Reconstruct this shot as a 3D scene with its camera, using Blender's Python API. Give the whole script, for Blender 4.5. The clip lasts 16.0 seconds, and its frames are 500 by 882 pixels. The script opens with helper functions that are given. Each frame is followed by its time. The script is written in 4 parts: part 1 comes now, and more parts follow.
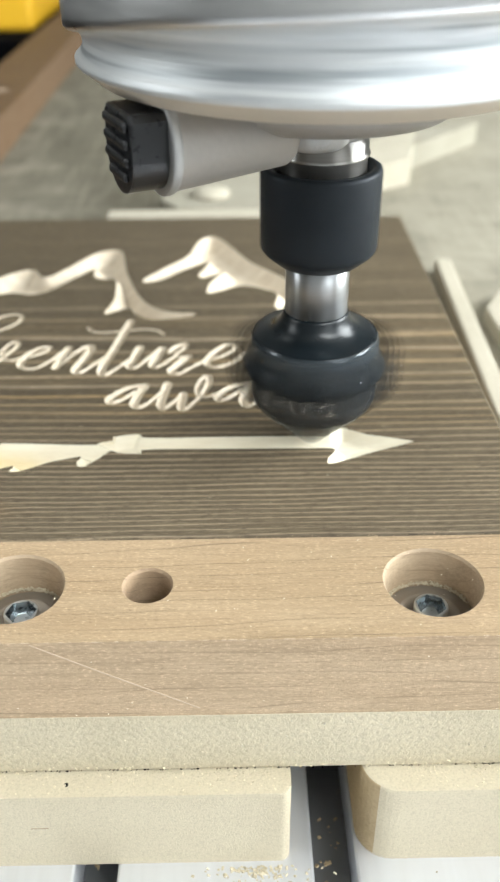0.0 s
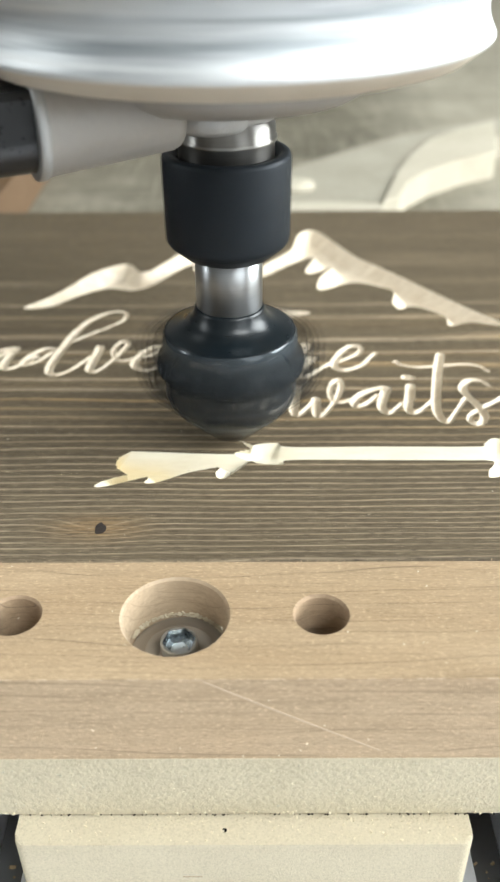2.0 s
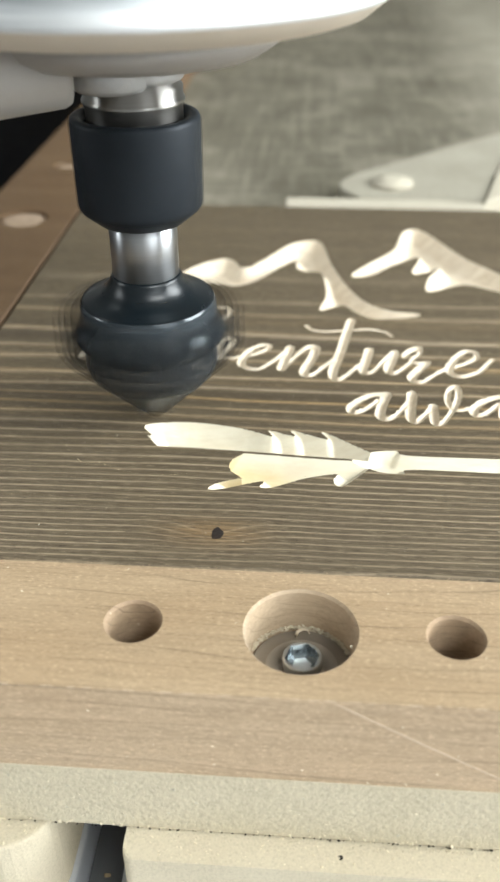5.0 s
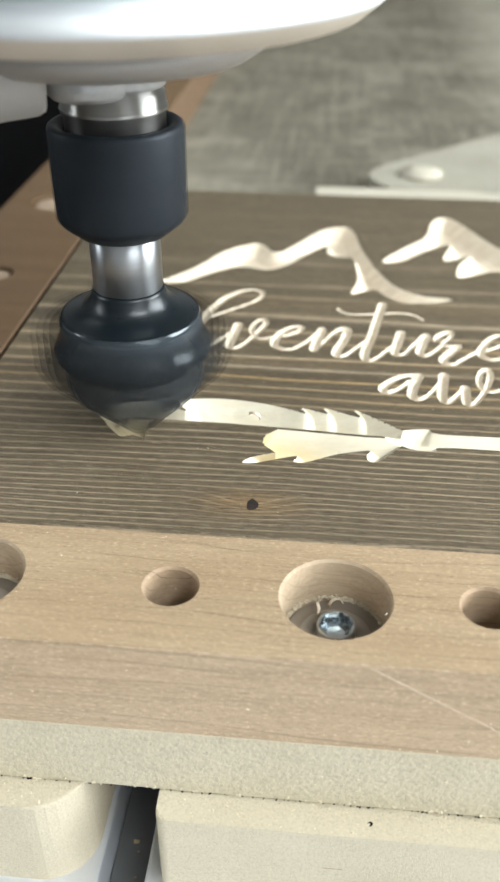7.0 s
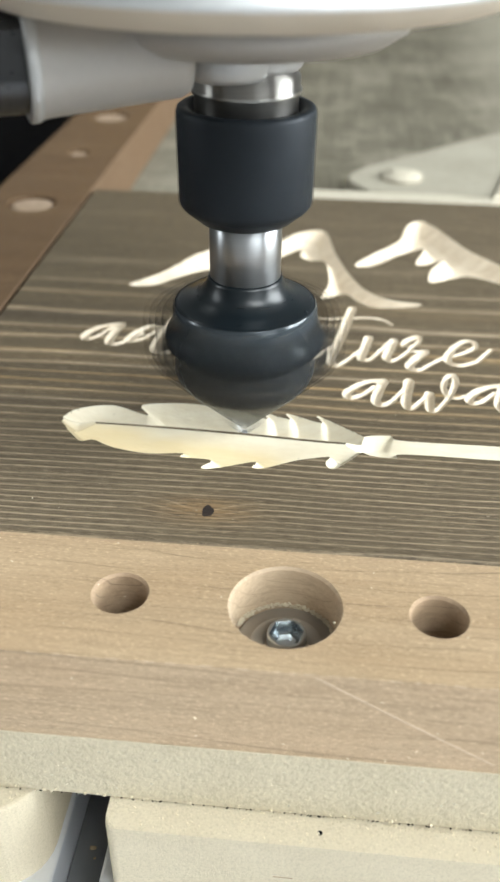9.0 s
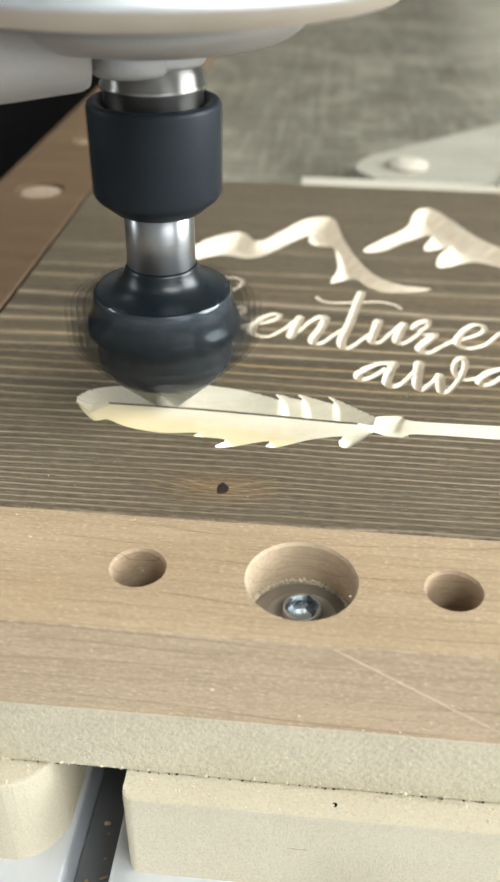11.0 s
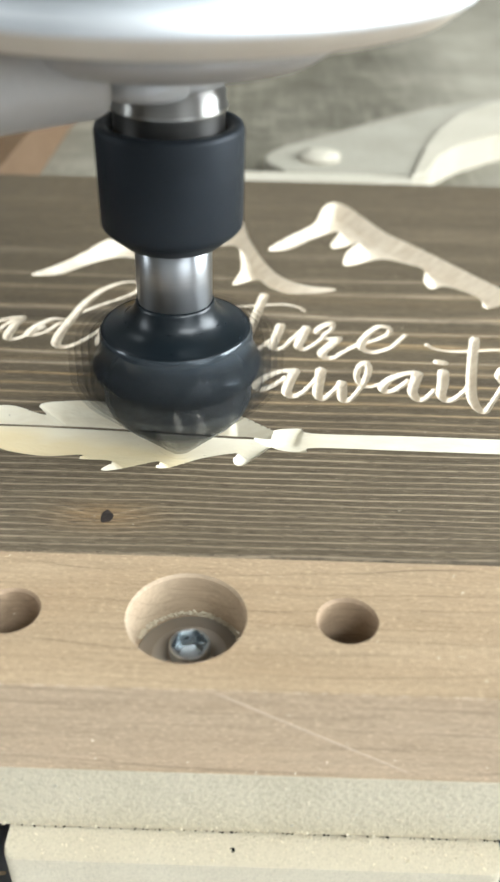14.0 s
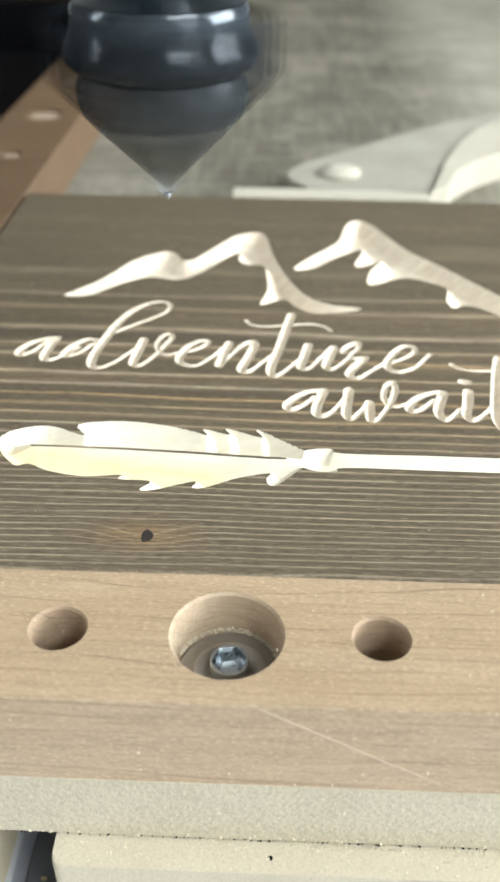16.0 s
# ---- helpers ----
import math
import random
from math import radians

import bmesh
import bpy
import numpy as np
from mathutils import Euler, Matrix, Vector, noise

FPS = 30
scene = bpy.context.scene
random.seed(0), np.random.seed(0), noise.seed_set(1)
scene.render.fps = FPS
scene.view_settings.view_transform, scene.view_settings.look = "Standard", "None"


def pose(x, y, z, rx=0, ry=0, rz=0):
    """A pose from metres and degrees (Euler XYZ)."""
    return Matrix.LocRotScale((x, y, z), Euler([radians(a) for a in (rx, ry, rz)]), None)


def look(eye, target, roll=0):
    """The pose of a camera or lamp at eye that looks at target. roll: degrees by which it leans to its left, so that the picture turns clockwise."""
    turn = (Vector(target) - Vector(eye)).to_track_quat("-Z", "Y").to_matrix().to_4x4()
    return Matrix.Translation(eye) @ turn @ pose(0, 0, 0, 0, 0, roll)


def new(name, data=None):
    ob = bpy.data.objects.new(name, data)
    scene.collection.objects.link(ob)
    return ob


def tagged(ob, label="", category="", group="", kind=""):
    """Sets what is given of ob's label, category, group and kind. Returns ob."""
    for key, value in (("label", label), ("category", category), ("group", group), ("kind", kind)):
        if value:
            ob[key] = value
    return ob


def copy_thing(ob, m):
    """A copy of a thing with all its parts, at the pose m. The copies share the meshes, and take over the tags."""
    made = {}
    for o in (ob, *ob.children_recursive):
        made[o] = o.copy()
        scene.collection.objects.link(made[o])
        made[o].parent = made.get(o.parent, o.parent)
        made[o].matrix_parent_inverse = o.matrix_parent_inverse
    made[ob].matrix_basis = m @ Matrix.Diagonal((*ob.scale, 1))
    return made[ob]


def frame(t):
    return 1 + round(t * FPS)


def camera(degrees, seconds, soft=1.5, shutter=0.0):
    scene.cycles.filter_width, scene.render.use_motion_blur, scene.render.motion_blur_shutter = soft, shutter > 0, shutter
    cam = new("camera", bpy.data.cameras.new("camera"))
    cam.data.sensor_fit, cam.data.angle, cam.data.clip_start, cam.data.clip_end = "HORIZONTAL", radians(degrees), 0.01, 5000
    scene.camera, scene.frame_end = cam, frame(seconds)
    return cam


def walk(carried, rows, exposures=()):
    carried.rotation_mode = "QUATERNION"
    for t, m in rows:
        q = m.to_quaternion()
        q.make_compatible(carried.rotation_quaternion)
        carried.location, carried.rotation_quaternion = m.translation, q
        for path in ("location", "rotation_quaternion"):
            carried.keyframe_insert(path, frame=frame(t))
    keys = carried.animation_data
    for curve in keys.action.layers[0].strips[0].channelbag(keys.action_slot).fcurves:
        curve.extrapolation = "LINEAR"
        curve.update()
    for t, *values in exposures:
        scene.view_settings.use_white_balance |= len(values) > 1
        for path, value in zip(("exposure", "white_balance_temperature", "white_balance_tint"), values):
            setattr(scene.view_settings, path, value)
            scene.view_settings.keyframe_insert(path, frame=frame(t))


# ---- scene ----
# Lengths below are in grid units of U metres: the shank of the bit is half an inch thick.
U = 0.0188
cam = camera(31.8, 16.0, soft=2.3)
PATH = [
    (0, (2.167, -6.916, 5.74), (2.189, -5.246, 4.639), -0.4),
    (0.5, (1.523, -6.541, 5.483), (1.537, -4.869, 4.386), -0.8),
    (1, (1.025, -6.325, 5.413), (1.006, -4.657, 4.309), -1.0),
    (1.5, (0.686, -6.144, 5.323), (0.688, -4.478, 4.216), -0.2),
    (2, (0.681, -6.152, 5.442), (0.674, -4.488, 4.333), -0.4),
    (2.5, (0.676, -6.052, 5.386), (0.668, -4.386, 4.28), -0.1),
    (3, (0.57, -5.977, 5.396), (0.547, -4.31, 4.292), -0.2),
    (3.5, (0.647, -5.715, 5.369), (0.619, -4.047, 4.266), 0.2),
    (4, (0.419, -5.675, 5.265), (0.358, -4.012, 4.155), 0.1),
    (4.5, (0.197, -5.694, 5.332), (0.107, -4.033, 4.221), 0.1),
    (5, (-0.039, -5.817, 5.306), (-0.16, -4.162, 4.191), -0.2),
    (5.2, (-0.127, -5.88, 5.292), (-0.254, -4.219, 4.184), -0.2),
    (7.5, (-0.214, -6.101, 5.151), (-0.373, -4.45, 4.033), 0.2),
    (8, (0.017, -6.149, 5.244), (-0.134, -4.498, 4.126), 0.5),
    (8.5, (0.11, -6.162, 5.185), (-0.038, -4.513, 4.063), 0.6),
    (9, (0.17, -5.967, 5.197), (0.02, -4.315, 4.079), 0.6),
    (9.5, (0.208, -6.023, 5.081), (0.06, -4.376, 3.956), 0.7),
    (9.7, (0.076, -6.006, 5.137), (-0.065, -4.356, 4.015), 0.9),
    (12, (0.032, -6.223, 5.077), (-0.118, -4.58, 3.948), 0.6),
    (12.5, (0.516, -5.905, 5.198), (0.423, -4.256, 4.07), 1.0),
    (13, (0.875, -5.855, 5.071), (0.845, -4.212, 3.931), 1.3),
    (13.5, (0.923, -5.57, 5.14), (0.912, -3.932, 3.992), 1.2),
    (14, (0.521, -5.517, 5.088), (0.503, -3.88, 3.938), 1.3),
    (14.5, (0.063, -5.731, 5.064), (0.018, -4.097, 3.912), 0.9),
    (15, (0.178, -5.652, 5.115), (0.136, -4.016, 3.966), 1.0),
    (15.5, (0.211, -5.593, 5.146), (0.171, -3.958, 3.995), 1.1),
    (16, (0.305, -5.665, 5.407), (0.26, -4.026, 4.262), 0.7),
]
cam.data.dof.use_dof, cam.data.dof.focus_distance, cam.data.dof.aperture_fstop = True, 0.158, 26.0
walk(cam, [(t, look([U * v for v in e], [U * v for v in g], roll)) for t, e, g, roll in PATH],
     exposures=[(0, 0.10, 6450, 10), (5.2, 0.07, 6450, 10), (7.5, 0.11, 6250, 10), (9.7, 0.06, 6450, 10), (12.5, 0.15, 6250, 10), (16, 0.10, 6150, 10)])

# ---- light: a closed workshop with ceiling panels ----
world = bpy.data.worlds.new("world")
scene.world = world
world.use_nodes = True
world.node_tree.nodes["Background"].inputs[0].default_value = (0.9, 0.95, 1.0, 1)
world.node_tree.nodes["Background"].inputs[1].default_value = 0.3


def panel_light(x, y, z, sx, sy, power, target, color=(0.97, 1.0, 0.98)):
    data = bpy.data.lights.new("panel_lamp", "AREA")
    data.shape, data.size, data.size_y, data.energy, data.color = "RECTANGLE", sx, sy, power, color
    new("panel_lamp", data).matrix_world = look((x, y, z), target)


panel_light(-0.75, 0.55, 1.62, 1.2, 0.35, 9, (-0.75, 0.551, 0))
panel_light(1.05, -1.2, 1.64, 1.4, 0.6, 56, (0.0, 0.0, 0.0))
# unseen broad light behind the camera, added to brighten front faces and the housing
panel_light(1.3, -2.1, 0.8, 2.2, 1.5, 31, (0.0, 0.0, 0.1), (0.955, 1.0, 1.0))
# unseen lamp close on the right, added to brighten the right side
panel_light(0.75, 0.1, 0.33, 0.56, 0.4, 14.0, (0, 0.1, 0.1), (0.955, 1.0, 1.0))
# unseen lamp on the left, added for the shank's left bright band
panel_light(-1.9, -0.25, 0.8, 0.4, 0.9, 9, (0, 0, 0.1), (0.955, 1.0, 1.0))
scene.view_settings.exposure = 0.13


# ---- materials ----
def shader(name, rough=0.6, metal=0.0):
    """A new node material, its tree and its principled shader."""
    m = bpy.data.materials.new(name)
    m.use_nodes = True
    b = m.node_tree.nodes["Principled BSDF"]
    b.inputs["Roughness"].default_value, b.inputs["Metallic"].default_value = rough, metal
    return m, m.node_tree, b


def node(nt, kind, links=(), **props):
    n = nt.nodes.new(kind)
    for key, value in props.items():
        if key == "op":
            n.operation = value
        elif key == "mix":
            n.data_type = value
        elif key == "wave":
            n.wave_type = value
        elif key == "feature":
            n.feature = value
    for slot, value in links:
        if isinstance(value, bpy.types.NodeSocket):
            nt.links.new(value, n.inputs[slot])
        else:
            n.inputs[slot].default_value = value
    return n


def grid_coords(nt):
    """Object coordinates in grid units."""
    tc = node(nt, "ShaderNodeTexCoord")
    return node(nt, "ShaderNodeVectorMath", [(0, tc.outputs["Object"]), ("Scale", 1 / U)], op="SCALE").outputs[0]


def math_node(nt, op, a, b=0.0):
    return node(nt, "ShaderNodeMath", [(0, a), (1, b)], op=op).outputs[0]


def noise_node(nt, vec, stretch, detail=4.0, rough=0.55):
    v = node(nt, "ShaderNodeVectorMath", [(0, vec), (1, stretch)], op="MULTIPLY").outputs[0]
    return node(nt, "ShaderNodeTexNoise", [("Vector", v), ("Scale", 1.0), ("Detail", detail), ("Roughness", rough)]).outputs[0]


def ramp(nt, fac, stops):
    r = nt.nodes.new("ShaderNodeValToRGB")
    nt.links.new(fac, r.inputs[0])
    while len(r.color_ramp.elements) < len(stops):
        r.color_ramp.elements.new(0.5)
    for e, (p, c) in zip(r.color_ramp.elements, stops):
        e.position, e.color = p, (*c, 1)
    return r.outputs[0]


def blend(nt, fac, a, b, mode="MIX"):
    n = node(nt, "ShaderNodeMix", mix="RGBA")
    n.blend_type = mode
    for slot, value in ((0, fac), (6, a), (7, b)):
        if isinstance(value, bpy.types.NodeSocket):
            nt.links.new(value, n.inputs[slot])
        elif slot == 0:
            n.inputs[0].default_value = value
        else:
            n.inputs[slot].default_value = (*value, 1)
    return n.outputs[2]


def bump(nt, b, height, strength, distance):
    n = node(nt, "ShaderNodeBump", [("Height", height), ("Strength", strength), ("Distance", distance)])
    nt.links.new(n.outputs[0], b.inputs["Normal"])


def stained_pine():
    m, nt, b = shader("stained_pine", 0.5)
    b.inputs["Specular IOR Level"].default_value = 0.22
    vec = grid_coords(nt)
    sep = node(nt, "ShaderNodeSeparateXYZ", [(0, vec)])
    wobble = noise_node(nt, vec, (0.10, 0.3, 0.3), 3)
    # growth lines bend round the knot
    off = node(nt, "ShaderNodeVectorMath", [(0, vec), (1, (-0.86, 0.5, 0.0))], op="SUBTRACT").outputs[0]
    off = node(nt, "ShaderNodeVectorMath", [(0, off), (1, (0.55, 1.3, 0.0))], op="MULTIPLY").outputs[0]
    far = node(nt, "ShaderNodeVectorMath", [(0, off)], op="LENGTH").outputs["Value"]
    near = math_node(nt, "POWER", 0.5, math_node(nt, "MULTIPLY", math_node(nt, "MULTIPLY", far, far), 30.0))
    y = math_node(nt, "ADD", sep.outputs["Y"], math_node(nt, "MULTIPLY", math_node(nt, "SUBTRACT", wobble, 0.5), 0.5))
    y = math_node(nt, "ADD", y, math_node(nt, "MULTIPLY", near, 0.16))
    y = math_node(nt, "MAXIMUM", y, -1.0)
    # growth rings stand closer together towards the front edge
    phase = math_node(nt, "MULTIPLY", math_node(nt, "ARCTANGENT", math_node(nt, "MULTIPLY", y, 0.47)), 25.7)
    jit = noise_node(nt, vec, (0.05, 1.1, 0.2), 2)
    phase = math_node(nt, "ADD", phase, math_node(nt, "MULTIPLY", jit, 1.7))
    saw = math_node(nt, "FRACT", phase)
    line = math_node(nt, "POWER", math_node(nt, "ABSOLUTE", math_node(nt, "SUBTRACT", math_node(nt, "MULTIPLY", saw, 2.0), 1.0)), 4.6)
    fade = node(nt, "ShaderNodeMapRange", [(0, sep.outputs["Y"]), (1, 4.5), (2, 6.6), (3, 1.0), (4, 0.12)]).outputs[0]
    patch = noise_node(nt, vec, (0.16, 1.1, 0.5), 2)
    strength = math_node(nt, "MULTIPLY", math_node(nt, "MULTIPLY", line, fade), math_node(nt, "ADD", math_node(nt, "MULTIPLY", math_node(nt, "MULTIPLY", patch, noise_node(nt, vec, (0.9, 14.0, 2.0), 3, 0.7)), 4.0), -0.03))
    fibre = noise_node(nt, vec, (1.1, 30.0, 8.0), 5, 0.75)
    broad = noise_node(nt, vec, (0.2, 1.6, 1.0), 3)
    base = blend(nt, broad, (0.086, 0.067, 0.040), (0.146, 0.114, 0.070))
    # the stain lies thinner and greyer along the front edge
    front = node(nt, "ShaderNodeMapRange", [(0, sep.outputs["Y"]), (1, 0.2), (2, 3.2), (3, 1.0), (4, 0.0)]).outputs[0]
    base = blend(nt, math_node(nt, "MULTIPLY", front, 0.75), base, (0.140, 0.110, 0.070))
    # broad early-wood bands, some dark, some golden where the stain took badly
    band = noise_node(nt, vec, (0.05, 1.9, 0.4), 3, 0.6)
    middle = math_node(nt, "MULTIPLY", node(nt, "ShaderNodeMapRange", [(0, y), (1, 1.7), (2, 2.6), (3, 0.0), (4, 1.0)]).outputs[0],
                       node(nt, "ShaderNodeMapRange", [(0, y), (1, 4.2), (2, 5.6), (3, 1.0), (4, 0.1)]).outputs[0])
    base = blend(nt, math_node(nt, "MULTIPLY", ramp(nt, band, [(0.34, (0.75, 0.75, 0.75)), (0.47, (0, 0, 0))]), middle), base, (0.058, 0.044, 0.029))
    base = blend(nt, math_node(nt, "MULTIPLY", ramp(nt, band, [(0.54, (0, 0, 0)), (0.70, (0.6, 0.6, 0.6))]), middle), base, (0.225, 0.150, 0.075))
    warm = blend(nt, noise_node(nt, vec, (0.1, 0.9, 0.4), 2), (0.415, 0.345, 0.25), (0.46, 0.355, 0.225))
    gold = ramp(nt, noise_node(nt, vec, (0.07, 1.3, 0.4), 2), [(0.42, (0, 0, 0)), (0.58, (0.65, 0.65, 0.65))])
    warm = blend(nt, math_node(nt, "MULTIPLY", gold, middle), warm, (0.47, 0.29, 0.10))
    strength = math_node(nt, "MULTIPLY", math_node(nt, "MINIMUM", strength, 0.9), math_node(nt, "SUBTRACT", 1.0, math_node(nt, "MULTIPLY", front, 0.12)))
    col = blend(nt, strength, base, warm)
    # paler swirl round the knot
    swirl = math_node(nt, "MULTIPLY", math_node(nt, "POWER", near, 0.9), noise_node(nt, off, (6.0, 14.0, 1.0), 3))
    col = blend(nt, math_node(nt, "MULTIPLY", swirl, 1.3), col, (0.30, 0.19, 0.09))
    col = blend(nt, math_node(nt, "MULTIPLY", ramp(nt, fibre, [(0.36, (0, 0, 0)), (0.66, (1, 1, 1))]), 0.6), col, (0.046, 0.035, 0.024))
    # short pores, dark and pale
    pore = noise_node(nt, vec, (7.0, 44.0, 10.0), 4, 0.7)
    col = blend(nt, ramp(nt, pore, [(0.33, (0.65, 0.65, 0.65)), (0.47, (0, 0, 0))]), col, (0.038, 0.028, 0.019))
    col = blend(nt, ramp(nt, pore, [(0.55, (0, 0, 0)), (0.70, (0.4, 0.4, 0.4))]), col, (0.34, 0.265, 0.18))
    spots = node(nt, "ShaderNodeTexNoise", [("Vector", vec), ("Scale", 9.0), ("Detail", 2.0)]).outputs[0]
    col = blend(nt, ramp(nt, spots, [(0.74, (0, 0, 0)), (0.78, (0.6, 0.6, 0.6))]), col, (0.30, 0.25, 0.19))
    nt.links.new(col, b.inputs["Base Color"])
    nt.links.new(ramp(nt, fibre, [(0.3, (0.42, 0.42, 0.42)), (0.7, (0.58, 0.58, 0.58))]), b.inputs["Roughness"])
    bump(nt, b, math_node(nt, "ADD", math_node(nt, "MULTIPLY", strength, 0.8), fibre), 0.35, 0.0004)
    return m


def cut_wood(name, pale, warm, amber=0.0):
    """Freshly carved pale pine with tool marks."""
    m, nt, b = shader(name, 0.55)
    vec = grid_coords(nt)
    grain = noise_node(nt, vec, (1.6, 11.0, 5.0), 5, 0.65)
    col = blend(nt, ramp(nt, grain, [(0.35, (0, 0, 0)), (0.7, (1, 1, 1))]), pale, warm)
    if amber:
        spot = noise_node(nt, vec, (1.1, 2.6, 1.0), 2)
        sep = node(nt, "ShaderNodeSeparateXYZ", [(0, vec)])
        slope = math_node(nt, "ADD", sep.outputs["Y"], math_node(nt, "MULTIPLY", math_node(nt, "ADD", sep.outputs["X"], 0.4), 0.09))
        low = node(nt, "ShaderNodeMapRange", [(0, slope), (1, 1.76), (2, 1.62), (3, 0.0), (4, amber)]).outputs[0]
        left = node(nt, "ShaderNodeMapRange", [(0, sep.outputs["X"]), (1, 0.1), (2, -0.5), (3, 0.0), (4, 1.0)]).outputs[0]
        low = math_node(nt, "MULTIPLY", low, node(nt, "ShaderNodeMapRange", [(0, slope), (1, 1.22), (2, 1.36), (3, 0.0), (4, 1.0)]).outputs[0])
        spot = ramp(nt, spot, [(0.36, (0, 0, 0)), (0.50, (1, 1, 1))])
        fac = math_node(nt, "MULTIPLY", math_node(nt, "MULTIPLY", math_node(nt, "ADD", math_node(nt, "MULTIPLY", spot, 0.7), 0.45), low), left)
        col = blend(nt, math_node(nt, "MINIMUM", fac, 0.6), col, (0.66, 0.53, 0.27))
    nt.links.new(col, b.inputs["Base Color"])
    marks = noise_node(nt, vec, (5.0, 14.0, 5.0), 4, 0.65)
    bump(nt, b, marks, 0.5, 0.0005)
    return m


def strip_wood(name, dark, light, rough=0.5, lines=0.75, speck=1.0):
    m, nt, b = shader(name, rough)
    b.inputs["Specular IOR Level"].default_value = 0.2
    vec = grid_coords(nt)
    broad = noise_node(nt, vec, (0.25, 2.2, 2.2), 4, 0.65)
    fibre = noise_node(nt, vec, (3.5, 26.0, 26.0), 6, 0.75)
    pore = noise_node(nt, vec, (20.0, 52.0, 52.0), 3, 0.7)
    vein = noise_node(nt, vec, (0.14, 5.0, 5.0), 4, 0.7)
    col = blend(nt, ramp(nt, broad, [(0.25, (0, 0, 0)), (0.75, (1, 1, 1))]), dark, light)
    # reddish heartwood patches
    ruddy = ramp(nt, noise_node(nt, vec, (0.3, 0.9, 0.9), 3), [(0.45, (0, 0, 0)), (0.7, (0.28, 0.28, 0.28))])
    col = blend(nt, ruddy, col, (dark[0] * 0.98, dark[1] * 0.86, dark[2] * 0.74))
    col = blend(nt, math_node(nt, "MULTIPLY", ramp(nt, fibre, [(0.40, (0, 0, 0)), (0.66, (1, 1, 1))]), 0.36), col, tuple(0.62 * c for c in dark))
    col = blend(nt, math_node(nt, "MULTIPLY", ramp(nt, vein, [(0.47, (0, 0, 0)), (0.5, (1, 1, 1)), (0.53, (0, 0, 0))]), 0.22), col, tuple(0.42 * c for c in dark))
    col = blend(nt, ramp(nt, pore, [(0.56, (0, 0, 0)), (0.70, (0.6 * speck,) * 3)]), col, tuple(min(1, 1.45 * c) for c in light))
    col = blend(nt, ramp(nt, pore, [(0.32, (0.5 * speck,) * 3), (0.44, (0, 0, 0))]), col, tuple(0.55 * c for c in dark))
    # thin dark growth lines
    sep = node(nt, "ShaderNodeSeparateXYZ", [(0, vec)])
    across = math_node(nt, "ADD", math_node(nt, "MULTIPLY", math_node(nt, "ADD", sep.outputs["Y"], sep.outputs["Z"]), 5.5), math_node(nt, "MULTIPLY", noise_node(nt, vec, (0.12, 0.8, 0.8), 3), 5.0))
    thread = math_node(nt, "POWER", math_node(nt, "ABSOLUTE", math_node(nt, "SUBTRACT", math_node(nt, "MULTIPLY", math_node(nt, "FRACT", across), 2.0), 1.0)), 18.0)
    thread = math_node(nt, "MULTIPLY", thread, ramp(nt, noise_node(nt, vec, (0.7, 6.0, 6.0), 3), [(0.38, (0, 0, 0)), (0.62, (lines,) * 3)]))
    col = blend(nt, thread, col, tuple(0.5 * c for c in dark))
    nt.links.new(col, b.inputs["Base Color"])
    bump(nt, b, math_node(nt, "ADD", fibre, pore), 0.45 * speck, 0.0004)
    return m


def fibreboard(name, a, c, fine=26.0, depth=0.5, worn=0.0):
    m, nt, b = shader(name, 0.85)
    b.inputs["Specular IOR Level"].default_value = 0.15
    vec = grid_coords(nt)
    fuzz = noise_node(nt, vec, (fine, fine, fine), 3, 0.6)
    cloud = noise_node(nt, vec, (0.7, 0.7, 0.7), 4)
    col = blend(nt, ramp(nt, cloud, [(0.3, (0, 0, 0)), (0.7, (1, 1, 1))]), a, c)
    col = blend(nt, math_node(nt, "MULTIPLY", ramp(nt, fuzz, [(0.34, (1, 1, 1)), (0.5, (0, 0, 0))]), 0.3), col, tuple(0.6 * v for v in a))
    col = blend(nt, math_node(nt, "MULTIPLY", ramp(nt, fuzz, [(0.6, (0, 0, 0)), (0.75, (1, 1, 1))]), 0.5), col, tuple(min(1, 1.25 * v) for v in c))
    if worn:
        for stretch, k in (((0.25, 5.0, 1.0), 0.5), ((5.0, 0.3, 1.0), 0.5), ((0.35, 0.4, 1.0), 0.7)):
            cut = noise_node(nt, vec, stretch, 4, 0.7)
            col = blend(nt, math_node(nt, "MULTIPLY", ramp(nt, cut, [(0.5, (0, 0, 0)), (0.66, (1, 1, 1))]), k * worn), col, (0.30, 0.275, 0.215))
            col = blend(nt, math_node(nt, "MULTIPLY", ramp(nt, cut, [(0.3, (1, 1, 1)), (0.42, (0, 0, 0))]), k * worn), col, (0.085, 0.075, 0.055))
    nt.links.new(col, b.inputs["Base Color"])
    bump(nt, b, fuzz, depth, 0.0006)
    return m


def metal(name, color, rough, spread=0.12, stretch=(6, 6, 6), depth=0.05, metallic=1.0):
    m, nt, b = shader(name, rough, metallic)
    vec = grid_coords(nt)
    n = noise_node(nt, vec, stretch, 4, 0.6)
    nt.links.new(blend(nt, n, tuple(0.82 * c for c in color), color), b.inputs["Base Color"])
    lo, hi = max(0.03, rough - spread), rough + spread
    nt.links.new(ramp(nt, n, [(0.3, (lo,) * 3), (0.7, (hi,) * 3)]), b.inputs["Roughness"])
    if depth:
        bump(nt, b, n, depth, 0.0003)
    return m


